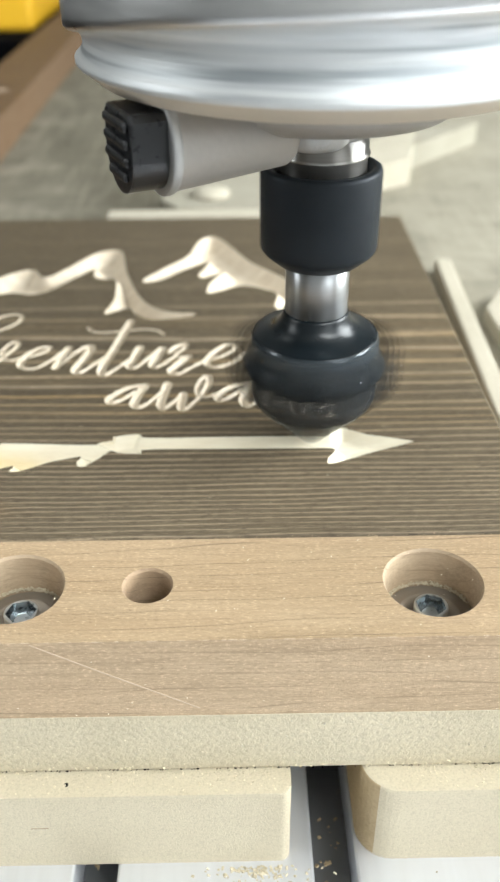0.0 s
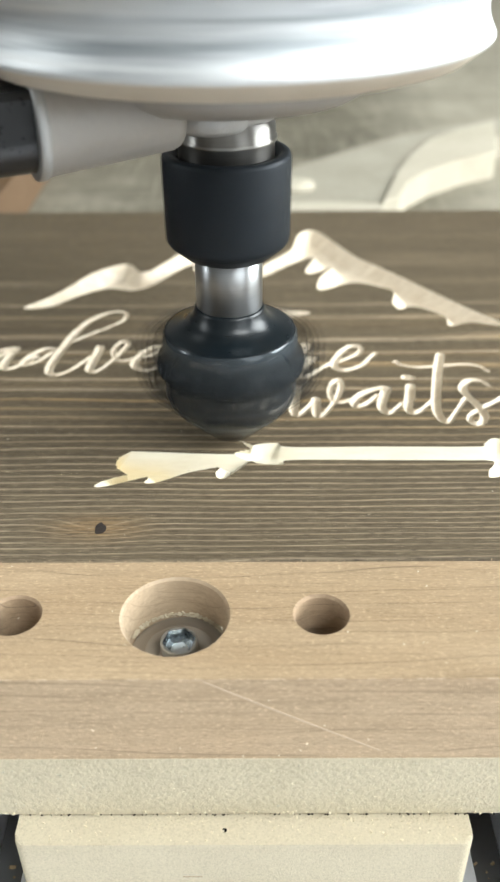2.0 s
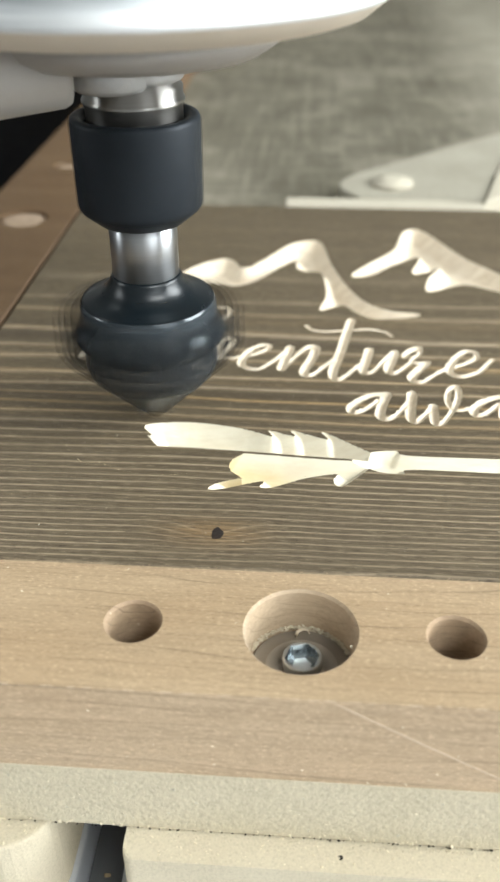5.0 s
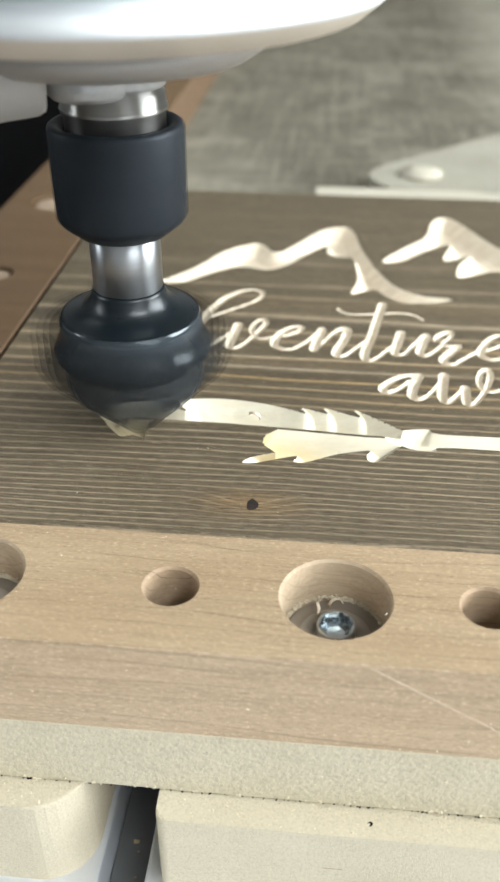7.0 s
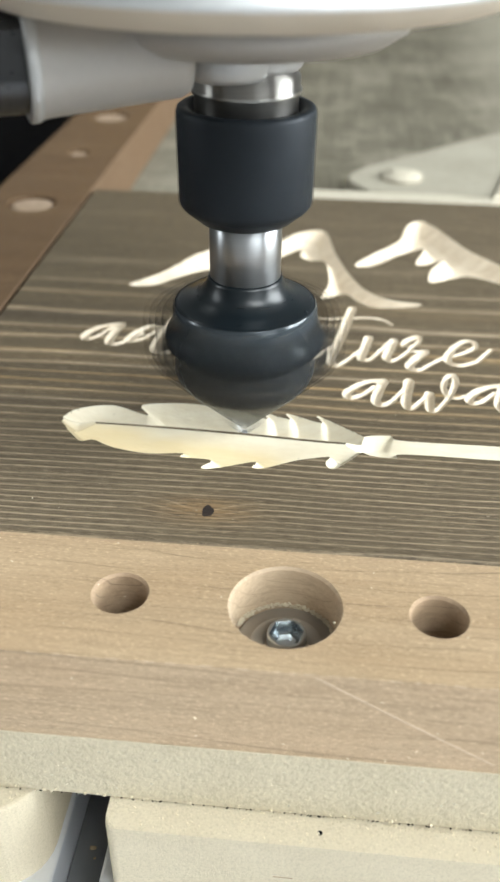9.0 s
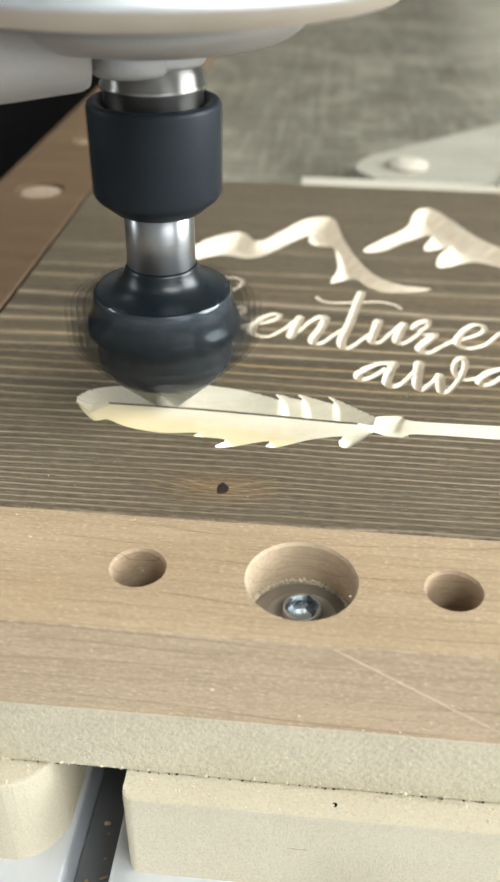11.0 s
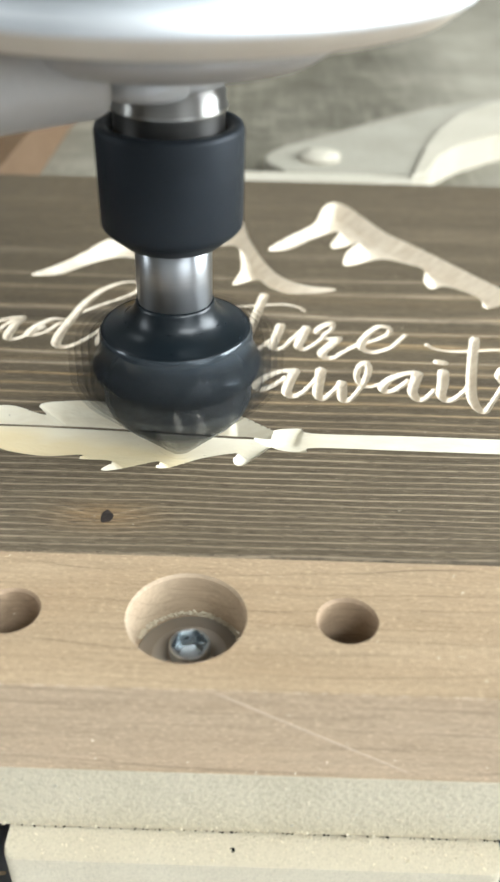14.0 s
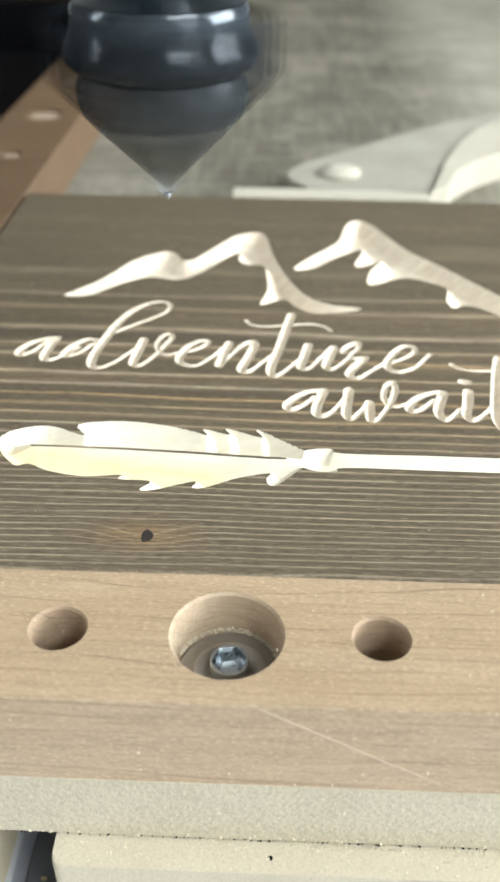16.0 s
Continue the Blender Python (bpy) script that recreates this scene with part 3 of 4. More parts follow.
crumbs("sawdust", 160, lambda rng: (rng.uniform(5.5, 12), rng.uniform(1, 22), -0.995), 0.03, MDF_PALE, 9)
crumbs("sawdust", 70, lambda rng: (rng.uniform(-3, 6), -1.403, rng.uniform(-1.78, -1.02)), 0.011, MDF_PALE, 10)
# black flakes: ragged bits, and the shade of the gap and dents
crumbs("dark_debris", 170, lambda rng: (rng.uniform(-4, 5.5), -1.402, -1.797 + rng.uniform(-0.008, 0.006)), 0.009, BLACK, 11)["label"] = "dark ragged bits and gap shade along the sawn edge"
crumbs("sawdust", 420, lambda rng: (rng.choice((rng.uniform(-4, -2.1), rng.uniform(-1.4, 2.55), rng.uniform(0.8, 2.55), rng.uniform(3.7, 5.6))), -1.404 - abs(rng.gauss(0, 0.05)), -1.808), 0.010, MDF, 12)
crumbs("sawdust", 160, lambda rng: (rng.uniform(-4, 5.6), -1.405, -1.79 + abs(rng.gauss(0, 0.02))), 0.013, DUST, 13)
crumbs("sawdust", 70, lambda rng: (0.615 + 2.47 * rng.choice((-1, 0, 1)) + rng.uniform(-0.17, 0.17), rng.uniform(-2.6, -0.9), -3.435), 0.026, MDF_TAN, 14)
crumbs("sawdust", 120, lambda rng: (2.3 + rng.gauss(0, 0.25), -1.75 - abs(rng.gauss(0, 0.09)), -2.945), 0.018, MDF, 15)
crumbs("sawdust", 420, lambda rng: (rng.uniform(-4.1, 3.2), 9.75 + abs(rng.gauss(0, 0.5)), -0.99), 0.035, MDF_PALE, 16)
crumbs("sawdust", 220, lambda rng: (rng.uniform(-4.1, 5.3), 0.002 + rng.gauss(0, 0.012), 0.003), 0.005, MAPLE, 17)
part("saw_mark", box(0.02, 0.2, -1.694, -1.689, -2.312, -2.305), PACKED, bpy.data.objects["support_block.001"], "thin grey scratch")
tagged(part("nail_hole", lathe([(0.022, 0.0), (0.022, 0.004)], 16, at=Matrix.Translation((0.41, -1.55, -1.812))), BLACK), "tiny dark nail hole in the block", "hole")

RAIL_HOLES = [(2.9, 0.0, 0.42, 0.35), (5.6, 0.0, 0.24, 0.6), (8.75, 0.0, 0.42, 0.35), (11.9, 0.0, 0.24, 0.6), (14.85, 0.0, 0.42, 0.35), (18.0, 0.0, 0.24, 0.6), (21.5, 0.0, 0.42, 0.35)]
rail = tagged(new("side_fence"), "reddish brown wooden side fence with bored holes", "fence strip")
part("rail_body", drilled(0.0, 50.0, -5.92, -4.215, -0.995, 0.0, RAIL_HOLES, along="y"), BROWN, rail)
for mat in (BROWN, BROWN_LIT_WORN, BROWN):
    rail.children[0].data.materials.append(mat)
# inner face: lighter copy of the rail wood, the light on it painted in
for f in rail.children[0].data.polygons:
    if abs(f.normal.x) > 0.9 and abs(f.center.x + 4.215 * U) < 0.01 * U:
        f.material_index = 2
part("worn_edge", box(-4.232, -4.208, 0.02, 49.9, -0.02, 0.005), BROWN_LIT_WORN, rail, "pale worn inner edge")
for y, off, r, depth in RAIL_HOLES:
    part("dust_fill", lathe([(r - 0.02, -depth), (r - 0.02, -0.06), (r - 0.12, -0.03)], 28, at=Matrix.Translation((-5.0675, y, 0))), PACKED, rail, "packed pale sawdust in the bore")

side = tagged(new("cnc_machine"), "black steel side of the machine beyond the fence", "machine")
part("side_beam", box(-30, -6.05, -9, 58, -3.4, -2.4, 0.1), BLACK, side)
part("side_plate", box(-16, -6.4, 34, 58, -2.39, -0.51, 0.1), BLACK, side)
part("foot", box(-20, -12.1, 8, 14, -0.9 * M, -3.65, 0.1), BLACK, side)
tagged(part("yellow_case", box(-11.5, -6.75, 36, 48, -0.5, 3.6, 0.2), YELLOW), "yellow plastic case at the back of the machine", "case")

# ---- behind and beside the sign ----
plate_outline = [(0.55, 12.0), (0.5, 12.35), (0.62, 12.75), (0.95, 13.15), (1.62, 13.79), (2.98, 15.17), (4.49, 16.57), (5.9, 17.4), (7.3, 18.1), (9.0, 18.6), (6.2, 15.6), (4.6, 14.6), (3.75, 13.1), (3.3, 11.3), (0.9, 11.55)]
clamp = tagged(new("curved_clamp"), "grey fibreboard clamp plate with a pale curved rim", "clamp")
part("plate", prism(plate_outline, -0.995, -0.42, 0.03), PLATE, clamp)
part("rim", prism([(3.32, 11.25), (3.85, 13.1), (4.4, 14.6), (5.06, 15.95), (6.05, 17.0), (7.08, 17.75), (6.45, 14.8), (5.53, 14.24), (4.62, 13.4), (4.01, 12.6), (3.66, 11.5)], -0.995, -0.36, 0.03), MDF_PALE, clamp, "pale sawn rim")
part("cap_nut", lathe([(0.42, -0.42), (0.42, -0.34), (0.30, -0.33), (0.26, -0.29), (0.16, -0.27)], 32, at=Matrix.Translation((1.6, 12.35, 0))), MDF_PALE, clamp, "dusty cap nut on a washer")
tagged(part("back_strip", box(-0.55, 3.3, 10.95, 11.45, -0.995, -0.42, 0.03), MDF_PALE), "pale fibreboard stop strip behind the sign", "strip")
stick = prism(rounded_rect(-0.16, 0.16, -2.95, 2.95, 0.13, 4), 0, 0.3, 0.05, at=Matrix.Translation((6.02, 6.3, -0.998)) @ pose(0, 0, 0, 0, 0, -2.5))
tagged(part("wood_stick", stick, MDF_PALE), "pale thin wooden stick beside the sign", "stick")
tagged(part("offcut", prism([(6.5, 4.6), (7.6, 4.8), (7.5, 7.9), (6.9, 7.8), (6.45, 7.0)], -0.996, -0.72, 0.04), MDF_PALE), "pale fibreboard offcut on the spoil board", "offcut")
# ---- the carved sign ----
STEP = 0.016
GX, GY = np.arange(-3.1, 4.5, STEP), np.arange(1.0, 8.9, STEP)
XX, YY = np.meshgrid(GX, GY, indexing="ij")
INSIDE = np.full(XX.shape, -9.0)
WHICH = np.zeros(XX.shape, int)
REGIONS = [("", 0, None)]


def spline(pts, closed, n):
    """Points along a Catmull-Rom curve; extra columns such as widths are carried along."""
    p = np.array(pts, float)
    if closed:
        p = np.vstack([p[-1], p, p[0], p[1]])
    else:
        p = np.vstack([2 * p[0] - p[1], p, 2 * p[-1] - p[-2]])
    out = []
    for a, b, c, d in zip(p, p[1:], p[2:], p[3:]):
        for t in np.arange(n) / n:
            out.append(b + 0.5 * t * (c - a + t * (2 * a - 5 * b + 4 * c - d + t * (3 * (b - c) + d - a))))
    return np.array(out if closed else out + [p[-2]])


def claim(number, window, depth):
    sub = INSIDE[window]
    more = depth > sub
    sub[more] = depth[more]
    WHICH[window][more] = number


def window_of(p, pad=0.25):
    i0, i1 = np.searchsorted(GX, (p[:, 0].min() - pad, p[:, 0].max() + pad))
    j0, j1 = np.searchsorted(GY, (p[:, 1].min() - pad, p[:, 1].max() + pad))
    return np.s_[i0:i1, j0:j1]


def segment(x, y, a, b):
    d = b[:2] - a[:2]
    t = np.clip(((x - a[0]) * d[0] + (y - a[1]) * d[1]) / max(d @ d, 1e-9), 0, 1)
    return np.hypot(x - a[0] - t * d[0], y - a[1] - t * d[1]), t


def carve_outline(name, cap, mat, *outlines):
    REGIONS.append((name, cap, mat))
    for pts in outlines:
        p = spline(pts, True, 4)
        w = window_of(p)
        x, y = XX[w], YY[w]
        near, inside = np.full(x.shape, 9.0), np.zeros(x.shape, bool)
        for a, b in zip(p, np.roll(p, -1, 0)):
            near = np.minimum(near, segment(x, y, a, b)[0])
            if a[1] != b[1]:
                inside ^= ((a[1] > y) != (b[1] > y)) & (x < (b[0] - a[0]) * (y - a[1]) / (b[1] - a[1]) + a[0])
        claim(len(REGIONS) - 1, w, np.where(inside, near, -near))


def letter(name, strokes):
    """One joined-up letter; each stroke is a run of (x, y, weight)."""
    REGIONS.append(("carved_letter_" + name, 0.2, CUT))
    for pts in strokes:
        p = spline(pts, False, 5)
        w = window_of(p)
        best = np.full(XX[w].shape, -9.0)
        for a, b in zip(p, p[1:]):
            d, t = segment(XX[w], YY[w], a, b)
            best = np.maximum(best, 0.031 * (a[2] + t * (b[2] - a[2])) - d)
        claim(len(REGIONS) - 1, w, best)


carve_outline("carved_mountain", 0.2, CUT,
              [(-2.62, 5.57), (-2.31, 5.94), (-2.08, 6.31), (-1.82, 6.8), (-1.43, 7.14), (-1.23, 7.09), (-1.09, 6.84), (-0.92, 6.89), (-0.65, 7.34), (-0.32, 7.87), (0.05, 8.01), (0.18, 7.74),
               (0.29, 7.06), (0.53, 6.2), (0.79, 5.66), (1.12, 5.42), (1.48, 5.36), (1.46, 5.26), (1.1, 5.17), (0.84, 5.16), (0.61, 5.34), (0.45, 5.56), (0.18, 5.38), (0.12, 5.43),
               (0.21, 5.85), (0.19, 6.37), (0.13, 6.69), (-0.1, 6.72), (-0.24, 6.88), (-0.25, 7.14), (-0.45, 6.92), (-0.83, 6.32), (-1.1, 6.12), (-1.27, 6.15), (-1.48, 6.2), (-1.75, 6.07),
               (-2.0, 5.83), (-2.27, 5.55), (-2.57, 5.5)])
carve_outline("carved_mountain", 0.2, CUT,
              [(0.61, 6.68), (0.93, 7.17), (1.3, 7.68), (1.44, 8.29), (1.58, 8.6), (1.77, 8.62), (1.96, 8.32), (2.2, 7.78), (2.41, 7.35), (2.78, 6.88), (3.15, 6.35), (3.5, 5.85), (3.8, 5.43),
               (4.15, 4.98), (4.1, 4.87), (3.74, 4.98), (3.42, 4.87), (3.4, 5.18), (3.12, 5.45), (2.95, 5.5), (2.8, 5.42), (2.73, 5.63), (2.79, 6.03), (2.62, 6.2), (2.25, 6.38),
               (1.97, 6.24), (1.72, 6.1), (1.66, 6.22), (1.75, 6.62), (1.94, 6.98), (1.73, 6.8), (1.56, 6.72), (1.52, 6.86), (1.67, 7.4), (1.27, 7.08), (0.92, 6.66), (0.66, 6.56)])
letter("a", [[(-2.47, 4.26, 2.0), (-2.65, 4.22, 1.4), (-2.79, 4.08, 1.6), (-2.87, 3.89, 1.8), (-2.81, 3.81, 1.4), (-2.68, 3.93, 1.2), (-2.58, 4.15, 1.0), (-2.47, 4.25, 1.6)], [(-2.47, 4.25, 2.0), (-2.51, 4.05, 2.0), (-2.53, 3.81, 2.0), (-2.49, 3.71, 1.5), (-2.39, 3.73, 1.2), (-2.26, 3.88, 1.0), (-2.14, 4.04, 1.0)]])
letter("d", [[(-1.95, 4.25, 1.0), (-2.1, 4.24, 1.3), (-2.23, 4.05, 1.6), (-2.29, 3.86, 1.8), (-2.22, 3.82, 1.3), (-2.08, 3.94, 1.1), (-1.96, 4.16, 1.0)], [(-1.77, 4.44, 0.9), (-1.52, 4.69, 0.9), (-1.25, 4.95, 0.9), (-1.13, 5.12, 1.0), (-1.12, 5.31, 1.1), (-1.23, 5.39, 1.0), (-1.41, 5.33, 1.1), (-1.61, 5.08, 1.6), (-1.75, 4.72, 1.9), (-1.83, 4.36, 2.0), (-1.9, 3.98, 2.0), (-1.92, 3.7, 2.0), (-1.88, 3.57, 1.6), (-1.77, 3.55, 1.2), (-1.62, 3.7, 1.0), (-1.42, 4.04, 1.0)]])
letter("v", [[(-1.35, 4.28, 2.0), (-1.37, 4.04, 2.0), (-1.4, 3.78, 2.0), (-1.4, 3.65, 1.6), (-1.3, 3.63, 1.2), (-1.17, 3.85, 1.0), (-1.05, 4.16, 1.2), (-0.99, 4.36, 1.2), (-1.04, 4.46, 1.1), (-1.12, 4.38, 1.1), (-1.16, 4.17, 1.2), (-1.1, 3.96, 1.0), (-0.98, 3.91, 1.0), (-0.86, 3.98, 0.9)]])
letter("e", [[(-0.86, 3.96, 1.0), (-0.68, 4.04, 1.0), (-0.55, 4.17, 1.2), (-0.52, 4.29, 1.1), (-0.63, 4.28, 1.2), (-0.76, 4.14, 1.5), (-0.84, 3.89, 1.8), (-0.83, 3.74, 1.6), (-0.71, 3.65, 1.2), (-0.58, 3.69, 1.0), (-0.42, 3.91, 1.0), (-0.31, 4.12, 1.0)]])
letter("n", [[(-0.25, 4.24, 1.9), (-0.29, 4.02, 2.0), (-0.34, 3.69, 2.0)], [(-0.33, 3.72, 1.6), (-0.21, 3.92, 1.0), (-0.08, 4.19, 1.1), (0.02, 4.29, 1.6), (0.08, 4.23, 2.0), (0.03, 3.96, 2.0), (-0.06, 3.65, 2.0), (-0.04, 3.54, 1.6), (0.05, 3.56, 1.2), (0.18, 3.76, 1.0), (0.32, 3.98, 1.0)]])
letter("t", [[(0.55, 5.08, 2.0), (0.48, 4.67, 2.0), (0.39, 4.13, 2.0), (0.3, 3.7, 2.0), (0.3, 3.5, 1.7), (0.37, 3.46, 1.3), (0.49, 3.61, 1.0), (0.63, 3.85, 1.0)], [(-0.05, 4.88, 1.0), (0.02, 4.77, 0.8), (0.19, 4.73, 0.8), (0.49, 4.78, 0.9), (0.79, 4.83, 0.8), (0.98, 4.77, 0.9), (1.07, 4.65, 0.9)]])
letter("u", [[(0.76, 4.24, 2.0), (0.72, 4.0, 2.0), (0.66, 3.72, 1.9), (0.7, 3.64, 1.4), (0.79, 3.69, 1.0), (0.91, 3.92, 1.0), (1.05, 4.19, 1.0)], [(1.08, 4.19, 2.0), (1.02, 3.94, 2.0), (0.97, 3.73, 1.8), (1.03, 3.65, 1.3), (1.13, 3.74, 1.0), (1.26, 3.93, 1.0)]])
letter("r", [[(1.2, 4.08, 1.2), (1.22, 4.17, 1.3), (1.32, 4.29, 1.6), (1.41, 4.33, 1.3), (1.39, 4.18, 1.0), (1.28, 4.0, 1.0), (1.35, 3.93, 1.2), (1.47, 3.95, 1.5), (1.36, 3.78, 2.0), (1.25, 3.58, 1.9), (1.27, 3.48, 1.5), (1.37, 3.47, 1.2), (1.55, 3.67, 1.0), (1.75, 3.87, 1.0)]])
letter("e", [[(1.74, 3.83, 1.0), (1.93, 3.95, 1.0), (2.09, 4.11, 1.2), (2.1, 4.26, 1.2), (1.98, 4.28, 1.3), (1.84, 4.1, 1.5), (1.73, 3.84, 1.8), (1.74, 3.69, 1.5), (1.87, 3.63, 1.3), (2.08, 3.76, 1.1), (2.23, 3.99, 1.0), (2.29, 4.08, 1.0)]])
letter("a", [[(0.92, 3.14, 1.9), (0.75, 3.12, 1.3), (0.59, 2.98, 1.6), (0.49, 2.81, 1.8), (0.54, 2.72, 1.4), (0.68, 2.82, 1.2), (0.82, 3.01, 1.0)], [(0.92, 3.12, 2.0), (0.86, 2.92, 2.0), (0.82, 2.69, 1.9), (0.87, 2.6, 1.5), (0.97, 2.65, 1.2), (1.07, 2.81, 1.0), (1.16, 2.99, 1.0)]])
letter("w", [[(1.22, 3.18, 2.1), (1.19, 2.94, 2.0), (1.16, 2.67, 1.9), (1.2, 2.56, 1.5), (1.28, 2.64, 1.2), (1.38, 2.81, 1.0), (1.43, 2.92, 1.4)], [(1.44, 2.9, 1.9), (1.43, 2.71, 1.9), (1.43, 2.55, 1.6), (1.51, 2.57, 1.2), (1.61, 2.75, 1.0), (1.71, 2.99, 1.3), (1.77, 3.24, 1.4), (1.75, 3.38, 1.2), (1.67, 3.3, 1.2), (1.62, 3.08, 1.3), (1.64, 2.9, 1.1), (1.73, 2.84, 1.0), (1.86, 2.9, 1.0)]])
letter("a", [[(2.29, 3.18, 1.6), (2.17, 3.15, 1.3), (2.0, 3.03, 1.6), (1.89, 2.85, 1.8), (1.91, 2.75, 1.4), (2.04, 2.81, 1.2), (2.19, 3.0, 1.0)], [(2.32, 3.15, 2.1), (2.26, 2.96, 2.0), (2.21, 2.75, 1.9), (2.25, 2.6, 1.5), (2.34, 2.64, 1.2), (2.46, 2.81, 1.0)]])
letter("i", [[(2.62, 3.21, 2.1), (2.58, 2.97, 2.1), (2.52, 2.73, 1.9), (2.55, 2.6, 1.5), (2.65, 2.64, 1.2), (2.78, 2.8, 1.0), (2.88, 2.95, 1.0)], [(2.59, 3.44, 1.8), (2.65, 3.42, 1.9)]])
letter("t", [[(3.13, 4.02, 2.0), (3.02, 3.57, 2.0), (2.9, 3.0, 2.0), (2.85, 2.68, 2.0), (2.87, 2.45, 1.7), (2.94, 2.4, 1.3), (3.05, 2.58, 1.0), (3.23, 2.91, 1.0), (3.29, 3.03, 1.0)], [(2.52, 3.85, 1.0), (2.6, 3.75, 0.9), (2.81, 3.7, 0.9), (3.1, 3.73, 0.9), (3.39, 3.77, 0.9), (3.58, 3.71, 0.9), (3.66, 3.58, 0.9)]])
letter("s", [[(3.59, 3.22, 1.0), (3.5, 3.35, 1.2), (3.35, 3.34, 1.5), (3.25, 3.16, 1.8), (3.28, 2.95, 1.5), (3.36, 2.73, 1.8), (3.38, 2.51, 1.8), (3.29, 2.35, 1.5), (3.19, 2.41, 1.2), (3.23, 2.55, 1.0), (3.43, 2.73, 1.1), (3.61, 2.87, 1.2), (3.75, 2.99, 1.3)]])
carve_outline("carved_arrow_shaft", 0.12, CUT_AMBER,
              [(0.48, 1.77), (0.63, 1.885), (0.75, 1.95), (0.97, 1.97), (1.08, 1.89), (2.1, 1.89), (3.16, 1.88), (3.24, 1.93), (3.4, 2.05), (3.67, 1.91), (4.16, 1.76), (4.18, 1.71), (3.69, 1.51), (3.21, 1.30),
               (3.18, 1.41), (3.27, 1.60), (2.91, 1.62), (2.1, 1.63), (1.1, 1.64), (1.0, 1.56), (0.78, 1.57), (0.64, 1.64)])
carve_outline("carved_feather", 0.19, CUT_AMBER,
              [(-2.62, 1.95), (-2.49, 2.15), (-2.12, 2.26), (-1.70, 2.09), (-1.80, 2.30), (-1.32, 2.39), (-0.73, 2.30), (-0.38, 2.16), (-0.42, 2.28), (-0.13, 2.18), (-0.17, 2.30), (0.22, 2.14),
               (0.17, 2.29), (0.64, 1.95), (0.69, 1.88), (0.66, 1.79), (0.16, 1.805), (-0.56, 1.855), (-1.42, 1.895), (-2.2, 1.90), (-2.45, 1.90)],
              [(-2.55, 1.84), (-2.2, 1.865), (-1.42, 1.855), (-0.56, 1.815), (0.16, 1.765), (0.66, 1.745), (0.68, 1.68), (0.60, 1.56), (0.46, 1.39), (0.37, 1.30), (0.30, 1.33), (0.285, 1.42), (0.32, 1.51), (0.12, 1.46), (-0.06, 1.39),
               (-0.33, 1.24), (-0.46, 1.24), (-0.44, 1.34), (-0.84, 1.18), (-0.98, 1.18), (-0.89, 1.32), (-1.21, 1.34), (-1.2, 1.41), (-1.57, 1.37), (-1.94, 1.44), (-2.18, 1.56), (-2.33, 1.53)],
              [(-2.61, 1.91), (-2.45, 2.02), (-2.27, 1.91), (-2.24, 1.88), (-2.27, 1.84), (-2.45, 1.72), (-2.57, 1.83)])

# pull the grid onto the carved rims, then sink it as a V-shaped cutter would
gx, gy = np.gradient(INSIDE, STEP)
steep = np.maximum(gx ** 2 + gy ** 2, 0.25)
rim = np.abs(INSIDE) < 0.55 * STEP
PX = XX - np.where(rim, INSIDE * gx / steep, 0)
PY = YY - np.where(rim, INSIDE * gy / steep, 0)
INSIDE = np.where(rim, 0, INSIDE)
caps = np.array([c for _, c, _ in REGIONS])[WHICH]
ripple = 0.004 * np.sin(PX * 23 + 3 * np.sin(PY * 9)) * np.sin(PY * 31 + PX * 5)
PZ = -np.where(INSIDE > 0, np.minimum(INSIDE * 1.05, caps + 0.12 * np.maximum(INSIDE - caps, 0)) + ripple * np.clip(INSIDE / 0.1, 0, 1), 0)
NI, NJ = XX.shape
ids = np.arange(NI * NJ).reshape(NI, NJ)
QUADS = np.stack([ids[:-1, :-1], ids[1:, :-1], ids[1:, 1:], ids[:-1, 1:]], -1).reshape(-1, 4)
depth_of = INSIDE.ravel()[QUADS]
CUTFACE = np.where(depth_of.mean(1) > 1e-6, WHICH.ravel()[QUADS[np.arange(len(QUADS)), depth_of.argmax(1)]], 0)
POINTS = np.stack([PX.ravel(), PY.ravel(), PZ.ravel()], 1)


def sheet(name, quads, mat, parent, smooth=True):
    """One mesh of some of the grid's faces."""
    used, back = np.unique(quads, return_inverse=True)
    me = bpy.data.meshes.new(name)
    me.from_pydata((POINTS[used] * U).tolist(), [], back.reshape(quads.shape).tolist())
    me.polygons.foreach_set("use_smooth", np.full(len(quads), smooth))
    me.materials.append(mat)
    ob = new(name, me)
    ob.parent = parent
    return ob


sign = tagged(new("pine_sign"), "dark stained pine sign with mountains, lettering and arrow carved in", "sign")
sheet("face", QUADS[CUTFACE == 0], STAINED, sign, False)
for number, (name, cap, mat) in enumerate(REGIONS):
    if number and (CUTFACE == number).any():
        ob = sheet(name.rsplit("_", 1)[0] if "letter" in name else name, QUADS[CUTFACE == number], mat, sign)
        ob["label"] = "pale carved letter " + name[-1] if "letter" in name else "pale carved pine recess"

# the rest of the board: the border of its face, eased edges, sides and underside
X0, X1, Y0, Y1, E = -4.17, 5.34, 0.0, 9.66, 0.035
gx0, gx1, gy0, gy1 = GX[0], GX[-1], GY[0], GY[-1]
bm = bmesh.new()
outer = [bm.verts.new(p) for p in ((X0 + E, Y0 + E, 0), (X1 - E, Y0 + E, 0), (X1 - E, Y1 - E, 0), (X0 + E, Y1 - E, 0))]
mid = [bm.verts.new(p) for p in ((gx0, gy0, 0), (gx1, gy0, 0), (gx1, gy1, 0), (gx0, gy1, 0))]
low = [bm.verts.new(p) for p in ((X0, Y0, -E), (X1, Y0, -E), (X1, Y1, -E), (X0, Y1, -E))]
